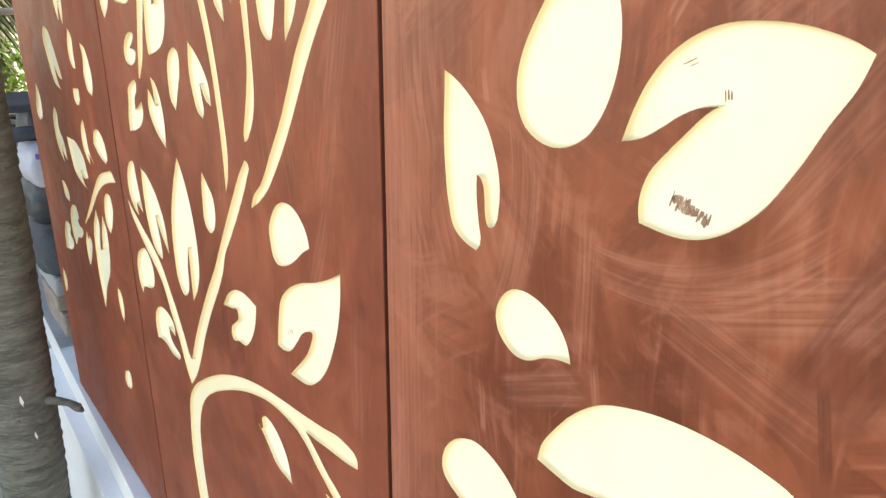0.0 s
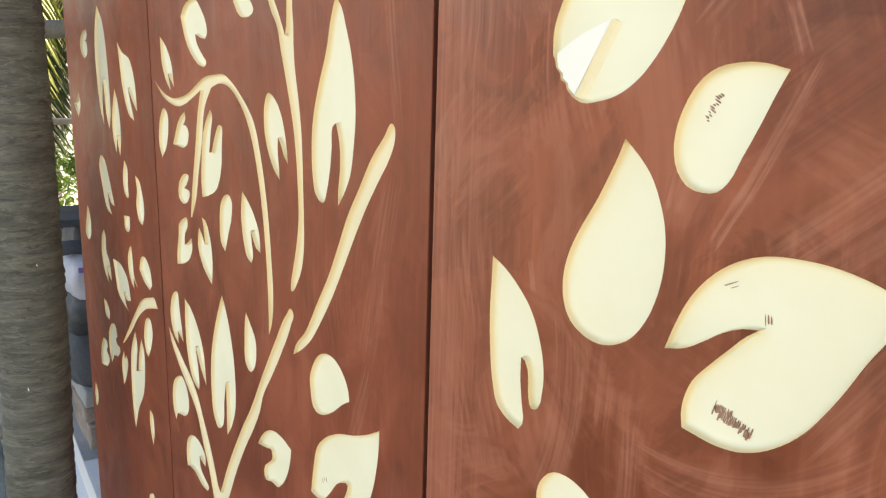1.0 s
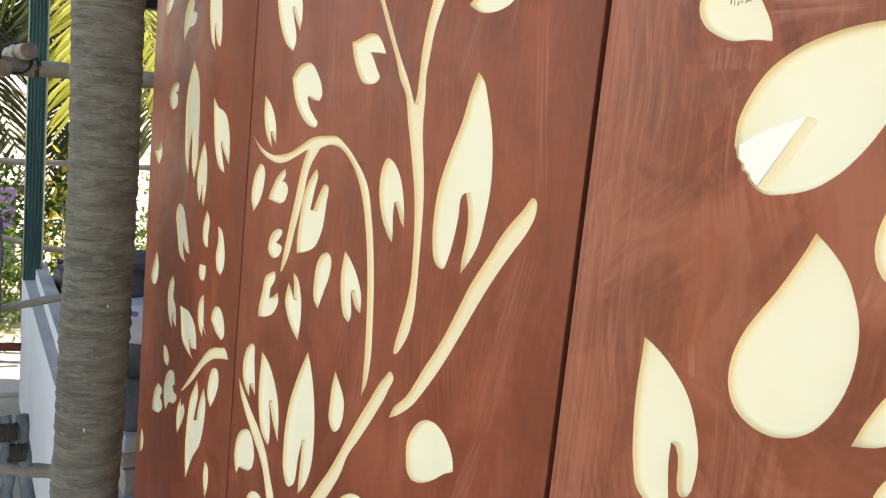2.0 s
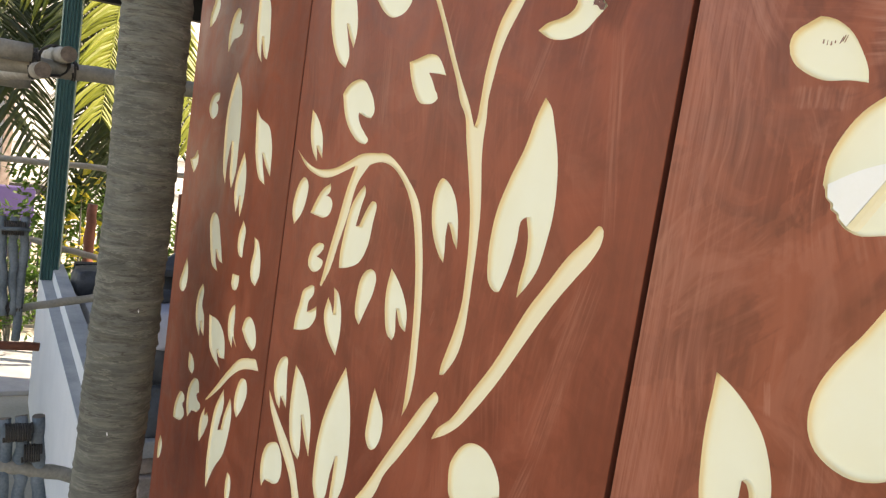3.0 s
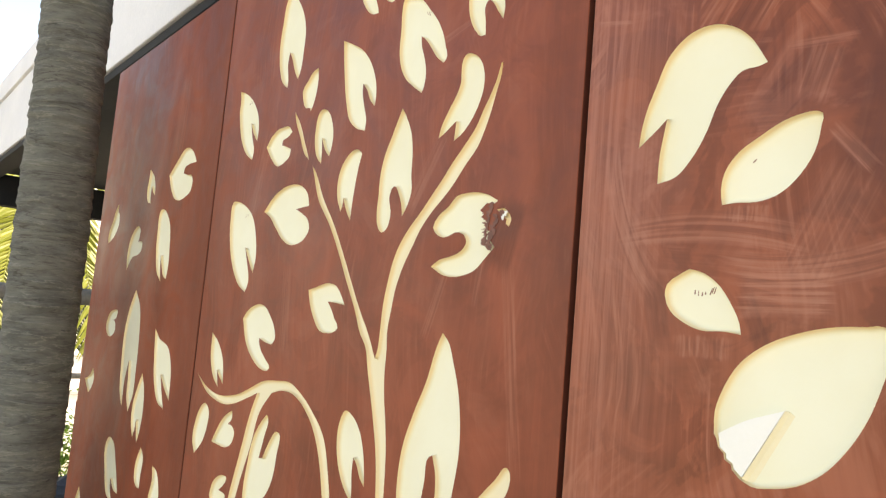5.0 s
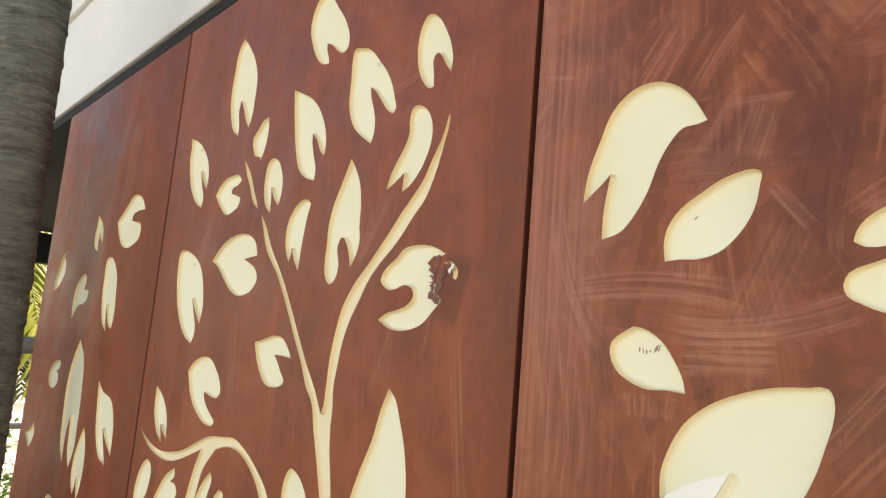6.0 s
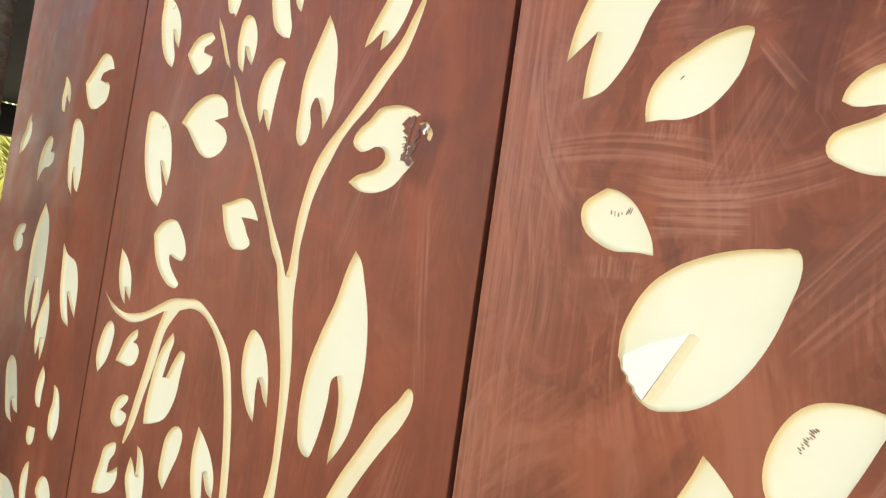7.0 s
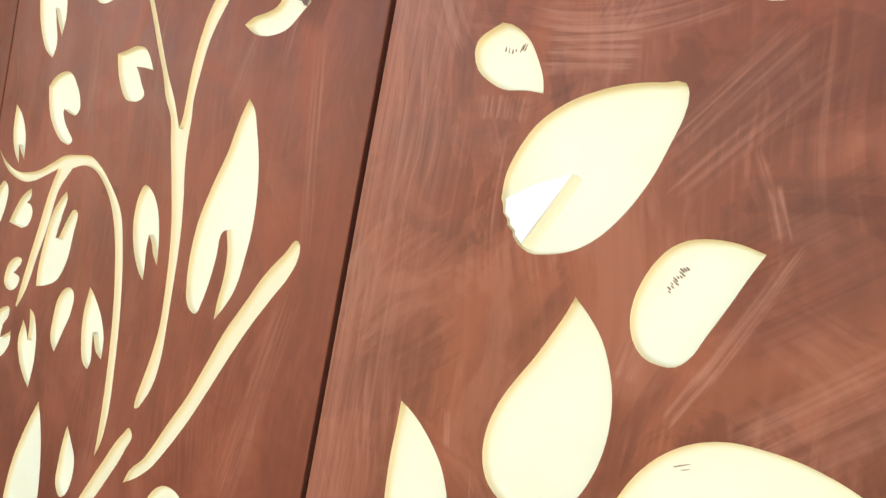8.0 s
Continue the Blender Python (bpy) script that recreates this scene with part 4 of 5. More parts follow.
leaf(middle_panel, -0.948, 1.822, (-72, 96), (-42, 96), (-3, 84), (41, 57), (66, 15), (76, -31), (69, -58, 1), (47, -36), (19, -5, 1), (36, -36), (52, -77), (41, -97, 1), (6, -83), (-39, -41), (-66, 9), (-77, 59))
leaf(middle_panel, -0.21, 1.81, (-22, 53), (7, 57), (31, 55), (52, 49), (68, 41, 1), (58, 37, 1), (46, 40, 1), (33, 31, 1), (42, 26, 1), (37, 22, 1), (49, 15, 1), (45, 10, 1), (58, 0, 1), (54, -6, 1), (68, -19, 1), (53, -31), (32, -48), (9, -55), (-15, -57), (-41, -53), (-55, -47), (-65, -42, 1), (-50, -34), (-19, -28), (-1, -22), (9, -11), (5, -2), (-5, 3), (-17, 4), (-29, 0), (-48, -1), (-62, 6), (-68, 14), (-59, 28), (-35, 42))
patch(middle_panel, -0.128, 1.828, (-15, 12, 1), (-1, 13, 1), (11, 3), (14, -4), (10, -12, 1), (4, -8, 1), (5, -2, 1), (-2, 1, 1), (-8, 7, 1))
leaf(near_panel, 0.156, 1.321, (-42, 85, 1), (-24, 78), (3, 61), (21, 44), (35, 19), (43, -7), (43, -35), (38, -52), (29, -56), (24, -46), (22, -26), (16, -10), (10, -8, 1), (10, -25), (14, -54), (17, -77), (11, -85, 1), (-8, -81), (-24, -72), (-34, -48), (-40, -13), (-43, 30), (-42, 67))
leaf(near_panel, 0.274, 1.45, (6, 90, 1), (23, 77), (36, 64), (47, 45), (54, 26), (57, 5), (56, -17), (51, -38), (41, -60), (28, -76), (12, -86), (-7, -91), (-28, -88), (-43, -80), (-53, -65), (-56, -48), (-54, -29), (-46, -7), (-36, 11), (-22, 33), (-9, 57), (0, 75))
leaf(near_panel, 0.428, 1.396, (88, 65, 1), (82, 46), (69, 22), (56, -5), (46, -23), (35, -40), (20, -56), (4, -68), (-14, -76), (-33, -79), (-54, -78), (-65, -77, 1), (-67, -66), (-66, -53), (-60, -36), (-46, -18), (-31, -1), (-17, 14), (-8, 21, 1), (-22, 18), (-38, 10), (-53, -1), (-70, -12), (-89, -18, 1), (-81, 5), (-69, 30), (-51, 52), (-30, 67), (-9, 75), (15, 78), (38, 78), (59, 75), (77, 70))
leaf(near_panel, 0.37, 1.556, (-18, 36), (-8, 42), (10, 46), (30, 46), (49, 42, 1), (42, 28), (31, 3), (20, -20), (10, -40), (2, -47), (-10, -49), (-25, -46), (-35, -36), (-40, -22), (-40, -7), (-35, 11), (-27, 26))
leaf(near_panel, 0.264, 1.638, (73, 72), (77, 65), (77, 50), (71, 29), (60, -1), (42, -31), (26, -49), (3, -64), (-18, -70), (-38, -72), (-50, -67, 1), (-57, -61, 1), (-58, -57, 1), (-65, -53, 1), (-66, -48, 1), (-72, -43, 1), (-74, -36, 1), (-77, -32, 1), (-77, -11), (-70, 9), (-54, 34), (-30, 52), (0, 64), (34, 71), (57, 72))
wedge(near_panel, 0.222, 1.604, (-31, 3, 1), (-6, 17), (32, 31, 1), (-6, -32, 1), (-14, -26, 1), (-15, -22, 1), (-22, -18, 1), (-22, -14, 1), (-29, -9, 1))
ramp(near_panel, 0.222, 1.604, (32.5, 31), (-5.5, -33), (2, -38), (39, 27))
leaf(near_panel, 0.167, 1.728, (-16, 31, 1), (-5, 29), (15, 18), (32, -3), (41, -20), (43, -30, 1), (25, -28), (0, -28), (-20, -21), (-35, -11), (-43, 5), (-41, 16), (-28, 25))
leaf(near_panel, 0.152, 1.926, (-72, -37, 1), (-70, -21), (-66, -3), (-54, 26), (-36, 60), (-12, 76), (14, 78), (34, 71), (54, 55), (67, 36), (73, 26, 1), (65, 24), (47, 23), (33, 11), (21, -7), (11, -31), (-4, -55), (-23, -73), (-45, -78, 1), (-44, -48), (-41, -30), (-37, -10, 1), (-49, -20), (-60, -28))
leaf(near_panel, 0.23, 1.858, (42, 39), (49, 36), (48, 25), (43, 3), (31, -16), (10, -33), (-12, -38), (-30, -37), (-46, -38, 1), (-48, -23), (-45, -7), (-31, 11), (-11, 23), (17, 36), (33, 39))
leaf(near_panel, 0.408, 1.81, (-52, 15, 1), (-50, 23), (-43, 32), (-30, 40), (-14, 42), (12, 42), (41, 30), (60, 15, 1), (47, -8), (26, -27), (4, -39), (-14, -43), (-30, -41), (-47, -34), (-57, -28), (-60, -19), (-55, -9), (-43, -4), (-26, 1), (-10, 10, 1), (-26, 10), (-43, 10))
leaf(near_panel, 0.252, 1.182, (-31, 31), (-15, 35), (12, 31), (35, 17), (46, 2), (51, -13, 1), (37, -15), (16, -22), (-3, -33), (-19, -36), (-36, -30), (-49, -17), (-52, 1), (-44, 19))
leaf(near_panel, 0.402, 1.108, (-130, -42), (-114, -15), (-88, 17), (-63, 37), (-32, 50), (18, 61), (58, 63), (91, 60), (116, 54), (133, 41, 1), (101, 4), (30, -28), (-40, -54), (-58, -57), (-86, -64), (-111, -62), (-134, -59, 1))
leaf(near_panel, 0.19, 0.968, (-74, 3), (-58, 27), (-38, 41), (-14, 48), (10, 44), (34, 33), (52, 18), (75, -8, 1), (42, -46), (-5, -48), (-46, -42), (-75, -23))
for one in (far_panel, middle_panel, near_panel):
    board(one)
for x in (-2.05, -1.14, 0.0, 1.05):
    stud = part("batten", block(x - 0.045, x + 0.045, 0.021, 0.07, 0.0, 2.42), EDGE_BROWN, None, "dark upright timber batten behind the panel joint")
    tagged(stud, category="batten", group="battens behind the panels")


def smears(p, x, z, turn, count, length, spread, seed, floor=DEPTH, material=SMEAR, broad=1.0):
    """A few short dry brush marks on the floor of a recess."""
    rng = random.Random(seed)
    c, s = math.cos(radians(turn)), math.sin(radians(turn))
    for i in range(count):
        along = (i / max(count - 1, 1) - 0.5) * spread + rng.uniform(-0.3, 0.3)
        half, wide = length * rng.uniform(0.35, 1.0) / 2, broad * rng.uniform(0.25, 0.6)
        off = rng.uniform(-0.25, 0.25) * length
        ring = []
        for a, b in ((-half, -wide), (-half * 0.2, -wide * 1.3), (half, -wide * 0.5), (half * 1.1, wide * 0.4), (half * 0.1, wide * 1.2), (-half * 0.9, wide)):
            u, v = along + b, off + a
            ring.append((u * c - v * s, u * s + v * c, 1))
        raised(p, "paint_smear", x, z, ring, floor + 0.0005, floor - 0.0004 - 0.00003 * i, material)


smears(near_panel, 0.402, 1.338, -14, 24, 10, 34, 1)
smears(near_panel, 0.394, 1.343, -14, 14, 8, 16, 8)
smears(near_panel, 0.421, 1.425, 10, 3, 8, 5, 2)
smears(near_panel, 0.388, 1.441, -62, 2, 18, 3, 3)
smears(near_panel, 0.357, 1.570, 62, 12, 6, 22, 4)
smears(near_panel, 0.160, 1.736, 0, 4, 5, 12, 5)
smears(near_panel, 0.174, 1.738, -20, 3, 8, 4, 6)
smears(near_panel, 0.214, 1.862, -48, 1, 11, 1, 7)
smears(middle_panel, -0.160, 1.822, 78, 15, 11, 52, 21, 0.0, SCUFF, 4.5)
smears(middle_panel, -0.142, 1.826, 30, 9, 13, 26, 22, 0.0006, SCUFF, 5.0)
smears(middle_panel, -0.149, 1.812, 70, 9, 14, 40, 25, -0.0003, SCUFF, 7.0)
smears(middle_panel, -0.166, 1.818, 95, 12, 10, 46, 24, 0.0010, SMEAR, 1.6)
smears(middle_panel, -0.128, 1.832, 40, 7, 6, 10, 23, -0.0003, PALE_STEP, 2.5)
smears(middle_panel, -0.346, 2.163, 30, 3, 12, 8, 9)
smears(middle_panel, -1.003, 2.141, 20, 2, 8, 8, 10)
smears(middle_panel, -0.955, 1.887, 10, 2, 7, 10, 11)
smears(middle_panel, -0.291, 0.957, 20, 3, 10, 14, 12)

# ---- palm trunk beside the panels ----
def ringed_trunk(name, axis, radius, z0, z1, seed, step=0.0125, segs=56):
    """A palm trunk: uneven leaf-scar rings, each a little proud at its lower rim and tilted."""
    rng = random.Random(seed)
    rims, z = [], z0
    while z < z1:
        rims.append((z, rng.uniform(-0.012, 0.012), rng.uniform(0, 6.28), rng.uniform(0.0015, 0.0062)))
        z += rng.uniform(0.020, 0.044)
    bm, rows, z, k = bmesh.new(), [], z0, 0
    while z < z1:
        ring = []
        for j in range(segs):
            a = 2 * math.pi * j / segs
            lift = 0.0
            for rz, tilt, turn, proud in rims:
                if abs(rz - z) < 0.07:
                    d = z - (rz + tilt * math.cos(a - turn) + 0.006 * noise.noise((math.cos(a) * 2, math.sin(a) * 2, rz * 9)))
                    if 0 <= d < 0.034:
                        lift = max(lift, proud * (1 - d / 0.034))
            rough = 0.0022 * noise.noise((math.cos(a) * 7, math.sin(a) * 7, z * 60)) + 0.005 * noise.noise((math.cos(a) * 1.5, math.sin(a) * 1.5, z * 3.2))
            x, y = axis(z)
            r = radius(z) + lift + rough
            ring.append(bm.verts.new((x + r * math.cos(a), y + r * math.sin(a), z)))
        rows.append(ring)
        z += step
    for a, b in zip(rows, rows[1:]):
        for j in range(segs):
            bm.faces.new((a[j], a[(j + 1) % segs], b[(j + 1) % segs], b[j]))
    bm.faces.new(rows[0][::-1])
    bm.faces.new(rows[-1])
    return bm


palm = thing("coconut_palm", (-1.75, -0.225, FLOOR_Z), "grey ringed coconut palm trunk standing beside the parapet", "palm tree")
palm.location = (0, 0, 0)
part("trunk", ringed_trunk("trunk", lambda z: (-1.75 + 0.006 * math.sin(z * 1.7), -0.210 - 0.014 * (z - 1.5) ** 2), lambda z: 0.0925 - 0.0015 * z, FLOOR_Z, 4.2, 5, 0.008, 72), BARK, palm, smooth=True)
scar = rod([(-1.672, -0.175, 0.218), (-1.655, -0.150, 0.214), (-1.645, -0.120, 0.200), (-1.640, -0.098, 0.178), (-1.640, -0.086, 0.160)], [0.016, 0.013, 0.012, 0.014, 0.005], 9, 0.4, 3)
part("leaf_stub", scar, BARK, palm, "dry curled leaf stub")
for y, z, tall in ((-0.245, 0.245, 0.020), (-0.225, 0.118, 0.014), (-0.25, 0.66, 0.007), (-0.20, 1.02, 0.006)):
    x = -1.75 + math.sqrt(max(0.0, 0.0985**2 - (y + 0.222) ** 2))
    bm = bmesh.new()
    ring = [bm.verts.new((x + 0.0015, y + tall * 0.42 * dy, z + tall * dz)) for dy, dz in ((0.1, 1), (0.5, 0.3), (0.9, -0.2), (0.3, -0.5), (0.5, -1), (0.0, -0.5), (-0.5, 0.0), (-0.3, 0.6))]
    face = bm.faces.new(ring)
    made = bmesh.ops.extrude_face_region(bm, geom=[face])
    for v in made["geom"]:
        if isinstance(v, bmesh.types.BMVert):
            v.co.x -= 0.006
    bmesh.ops.recalc_face_normals(bm, faces=bm.faces)
    part("paint_splash", bm, WHITE_WALL, palm, "splash of white paint")

# ---- green steel post ----
post = thing("steel_post", (-6.9, 0.13, -0.119), "dark green corrugated steel post standing on the parapet", "post")
post.location = (0, 0, 0)
bm = bmesh.new()
profile = [(0.055, -0.075)]
for k in range(5):
    y = -0.075 + 0.026 * k
    profile += [(0.055, y + 0.005), (0.042, y + 0.010), (0.042, y + 0.016), (0.055, y + 0.021)]
profile += [(0.055, 0.060), (-0.055, 0.085), (-0.055, -0.075)]
lo, hi = ([bm.verts.new((-6.9 + a, 0.115 + b, z)) for a, b in profile] for z in (-0.003, 2.69))
for k in range(len(profile)):
    j = (k + 1) % len(profile)
    bm.faces.new((lo[k], lo[j], hi[j], hi[k]))
bm.faces.new(hi)
bm.faces.new(lo[::-1])
bmesh.ops.recalc_face_normals(bm, faces=bm.faces)
part("shaft", bm, GREEN_METAL, post)
part("cap_plate", block(-6.97, -6.83, 0.02, 0.215, 2.64, 2.66, 0.003), GREEN_METAL, post)


# ---- scaffold poles ----
def pole(name, a, b, radius, material, label, seed, knots=5, group="scaffold poles", sway=0.006):
    ob = thing(name, a, label, "pole", group)
    ob.location = (0, 0, 0)
    n = knots * 4 + 1
    pts = pole_points(a, b, n, sway, seed)
    rng = random.Random(seed)
    radii = [radius * (1.10 if i % 4 == 0 and 0 < i < n - 1 else rng.uniform(0.95, 1.02)) for i in range(n)]
    part("shaft", rod(pts, radii, 16, 0.04, seed), material, ob, smooth=True)
    for end, inside in ((pts[0], pts[1]), (pts[-1], pts[-2])):
        out = (end - inside).normalized()
        part("cut_end", rod([end - out * 0.004, end + out * 0.002], radius * 0.94, 14), BAMBOO_END, ob, "pale sawn end")
    return ob


def lashing(at, axis, radius, turns, seed, label="dark rope lashing round the poles"):
    """Rope wound a few times about a crossing."""
    rng = random.Random(seed)
    axis = Vector(axis).normalized()
    side = axis.cross(Vector((0.2, 0.3, 0.93))).normalized()
    up = axis.cross(side)
    pts = []
    for k in range(turns * 14):
        a = 2 * math.pi * k / 14
        pts.append(Vector(at) + radius * (1 + rng.uniform(-0.06, 0.06)) * (math.cos(a) * side + math.sin(a) * up) + axis * (k / 14 - turns / 2) * 0.009)
    ob = part("rope_lashing", rod(pts, 0.0045, 6), ROPE, None, label)
    return tagged(ob, category="rope", group="rope lashings")


pole("scaffold_pole", (-3.2, -1.9, 1.66), (-3.2, 1.6, 1.73), 0.036, BAMBOO, "grey weathered round timber scaffold pole lying level", 11, 7)
pole("scaffold_pole", (-2.95, -0.388, 1.672), (-4.9, -0.46, 1.66), 0.034, BAMBOO, "grey scaffold pole with a pale sawn end", 12)
pole("scaffold_pole", (-2.95, -0.300, 1.750), (-4.9, -0.36, 1.76), 0.034, BAMBOO, "grey scaffold pole with a brown sawn end", 13)
pole("scaffold_pole", (-3.13, -1.9, 1.752), (-3.13, -0.42, 1.742), 0.040, BAMBOO, "thick pale grey scaffold pole lying on another", 14, 3)
lashing((-3.17, -0.405, 1.70), (0.1, 1, 0.1), 0.060, 4, 1)
lashing((-3.16, -0.33, 1.725), (1, 0.2, 0.0), 0.062, 4, 2)
lashing((-3.2, -0.245, 1.695), (0, 1, 0.02), 0.0375, 2, 3)
for x, y, top in ((-3.2, -1.15, 2.3), (-3.598, -1.15, 1.2), (-3.45, -1.15, 1.2), (-7.8, -1.6, 1.3), (-7.8, 2.6, 1.3), (-4.85, -0.95, 2.2), (-3.05, -0.88, 1.0)):
    pole("standing_pole", (x + 0.055, y, FLOOR_Z), (x + 0.055, y, top), 0.04, BAMBOO, "grey standing scaffold pole", int(-x * 100), 6)
pole("scaffold_pole", (-4.85, -1.3, 1.615), (-4.85, -0.30, 1.635), 0.040, BAMBOO, "grey cross pole of the scaffold", 19)
pole("rail_pole", (-7.8, -2.0, 0.90), (-7.8, 2.9, 0.985), 0.030, BAMBOO, "thin grey rail pole behind the green post", 15, 7)
pole("scaffold_pole", (-3.5, -1.2, 0.40), (-3.5, 0.10, 0.655), 0.019, BAMBOO, "thin grey pole crossing over the parapet", 16)
pole("scaffold_pole", (-3.6, -1.4, 0.37), (-3.6, -0.245, 0.352), 0.021, RUST, "dark brown thin pole lashed to the scaffold", 17)
pole("scaffold_pole", (-3.0, -0.95, 0.12), (-3.0, -0.04, -0.085), 0.030, BAMBOO, "grey pole under the platform", 18)
for i, (ya, za, yb, zb) in enumerate(((-0.462, 1.01, -0.425, 0.56), (-0.412, 1.01, -0.385, 0.56), (-0.362, 1.02, -0.372, 0.44))):
    pole("upright_pole", (-3.43, ya, za), (-3.40, yb, zb), 0.0185, BLUE_POLE, "bluish grey knotty upright pole tied to the scaffold", 20 + i, 3, "upright poles", 0.005)
pole("tie_pole", (-3.37, -1.2, 0.945), (-3.37, -0.345, 0.965), 0.009, BLUE_POLE, "thin stick tied across the uprights", 25, 3, "upright poles", 0.002)
lashing((-3.41, -0.412, 0.963), (0, 1, 0), 0.03, 10, 4)
lashing((-3.42, -0.39, 0.585), (0, 1, 0), 0.028, 8, 5)
for i, (ya, yb) in enumerate(((-0.47, -0.455), (-0.405, -0.39), (-0.345, -0.32), (-0.285, -0.225))):
    pole("upright_pole", (-3.02, ya, 0.215 - 0.01 * (i % 2)), (-2.97, yb, -0.55), 0.026, BLUE_POLE, "bluish grey knotty upright pole tied to the scaffold", 30 + i, 4, "upright poles", 0.007)
lashing((-2.98, -0.36, 0.155), (0, 1, 0), 0.036, 12, 6)
lashing((-2.98, -0.30, 0.06), (0.1, 1, 0), 0.036, 8, 7)
pole("leaning_pole", (-7.6, -0.6, 0.36), (-7.6, 1.2, -0.06), 0.03, BAMBOO, "grey pole leaning behind the veranda", 40)
pole("stump_post", (-8.0, 0.565, FLOOR_Z), (-8.0, 0.565, 0.55), 0.05, RUST, "dark brown stump of a post", 41)


# ---- stored things on the coping behind the panels ----
def soft_bag(name, place, size, material, label, seed, category="bag"):
    """A slumped bag: a rounded box with folds."""
    bm = bmesh.new()
    bmesh.ops.create_cube(bm, size=1.0)
    bmesh.ops.subdivide_edges(bm, edges=bm.edges[:], cuts=9, use_grid_fill=True)
    for v in bm.verts:
        q = Vector((v.co.x * 2, v.co.y * 2, v.co.z * 2))
        round_ = q.normalized() * 1.25
        q = q.lerp(round_, 0.55)
        q += 0.10 * Vector(noise.noise_vector((q.x * 2.3 + seed, q.y * 2.3, q.z * 3.1)))
        q += 0.035 * Vector(noise.noise_vector((q.x * 7 + seed, q.y * 7, q.z * 9)))
        q.z = max(q.z, -0.92)
        v.co = Vector((q.x * size[0] / 2, q.y * size[1] / 2, (q.z + 0.92) * size[2] / 2))
    ob = part(name, bm, material, None, label, smooth=True)
    ob.location = place
    return tagged(ob, category=category)


def rough_block(name, x0, x1, y0, y1, z0, z1, material, label, category, seed, group=""):
    bm = block(x0, x1, y0, y1, z0, z1, 0.008)
    bmesh.ops.subdivide_edges(bm, edges=bm.edges[:], cuts=3, use_grid_fill=True)
    for v in bm.verts:
        if v.co.z > z0 + 0.004:
            v.co += 0.006 * Vector(noise.noise_vector(v.co * 18 + Vector((seed, 0, 0))))
    ob = part(name, bm, material, None, label)
    return tagged(ob, category=category, group=group)


rough_block("brick", -2.86, -2.52, 0.045, 0.28, 0.0, 0.115, BRICK, "dusty grey brown brick lying on the coping", "brick", 1, "stacked bricks")
rough_block("brick", -2.84, -2.55, 0.035, 0.26, 0.116, 0.185, BRICK, "dusty brick on another brick", "brick", 2, "stacked bricks")
rough_block("brick", -2.86, -2.54, 0.040, 0.27, 0.186, 0.258, CEMENT, "pale cement block on the bricks", "brick", 3, "stacked bricks")
soft_bag("rubble_bag", (-2.75, 0.17, 0.255), (0.36, 0.30, 0.24), GREY_BAG, "grey blue slumped bag on the stacked bricks", 1.0)
soft_bag("rubbish_bag", (-2.76, 0.17, 0.475), (0.36, 0.30, 0.18), DARK_BAG, "black plastic bag with folds", 5.0)
sack = soft_bag("printed_sack", (-2.70, 0.16, 0.635), (0.30, 0.26, 0.17), SACK, "white woven sack with a purple printed band", 9.0, "sack")
for tall, low, wide, mat in ((0.030, 0.108, 0.17, PURPLE), (0.012, 0.082, 0.08, PURPLE), (0.008, 0.064, 0.06, GREY_BAG), (0.008, 0.046, 0.07, GREY_BAG)):
    band = part("printed_bar", block(0.118, 0.142, -wide / 2 - 0.02, wide / 2 - 0.02, low, low + tall, 0.002), mat, sack, "printed coloured bar")
roll = part("rolled_mat", rod(pole_points((-2.68, -0.005, 0.828), (-2.72, 0.42, 0.82), 8, 0.004, 50), 0.030, 16, 0.08, 50), GREY_BAG, None, "grey rolled mat lying on the sack", smooth=True)
tagged(roll, category="mat")
soft_bag("dark_sack", (-2.95, 0.24, 0.0), (0.30, 0.34, 0.95), DARK_BAG, "tall dark sack standing behind the bricks", 13.0, "sack")
rough_block("grey_board", -3.1, -2.75, 0.02, 0.45, 0.90, 0.93, GREY_BAG, "grey board laid over the stored sacks", "board", 7)
soft_bag("folded_tarpaulin", (-6.45, 0.42, -0.02), (0.30, 0.34, 0.23), DARK_BAG, "dark blue grey folded tarpaulin on the veranda floor", 17.0, "tarpaulin")
chair_back = thing("wooden_easel", (-5.2, 1.0, -0.02), "dark red brown slanting timber prop on the veranda", "prop")
chair_back.location = (0, 0, 0)
part("leg", rod([(-5.3, 0.80, 0.98), (-5.25, 0.93, 0.45), (-5.2, 1.05, -0.02)], 0.028, 8), RUST, chair_back)
part("leg", rod([(-5.35, 0.79, 0.99), (-5.6, 0.86, 0.45), (-5.8, 0.92, -0.02)], 0.028, 8), RUST, chair_back)


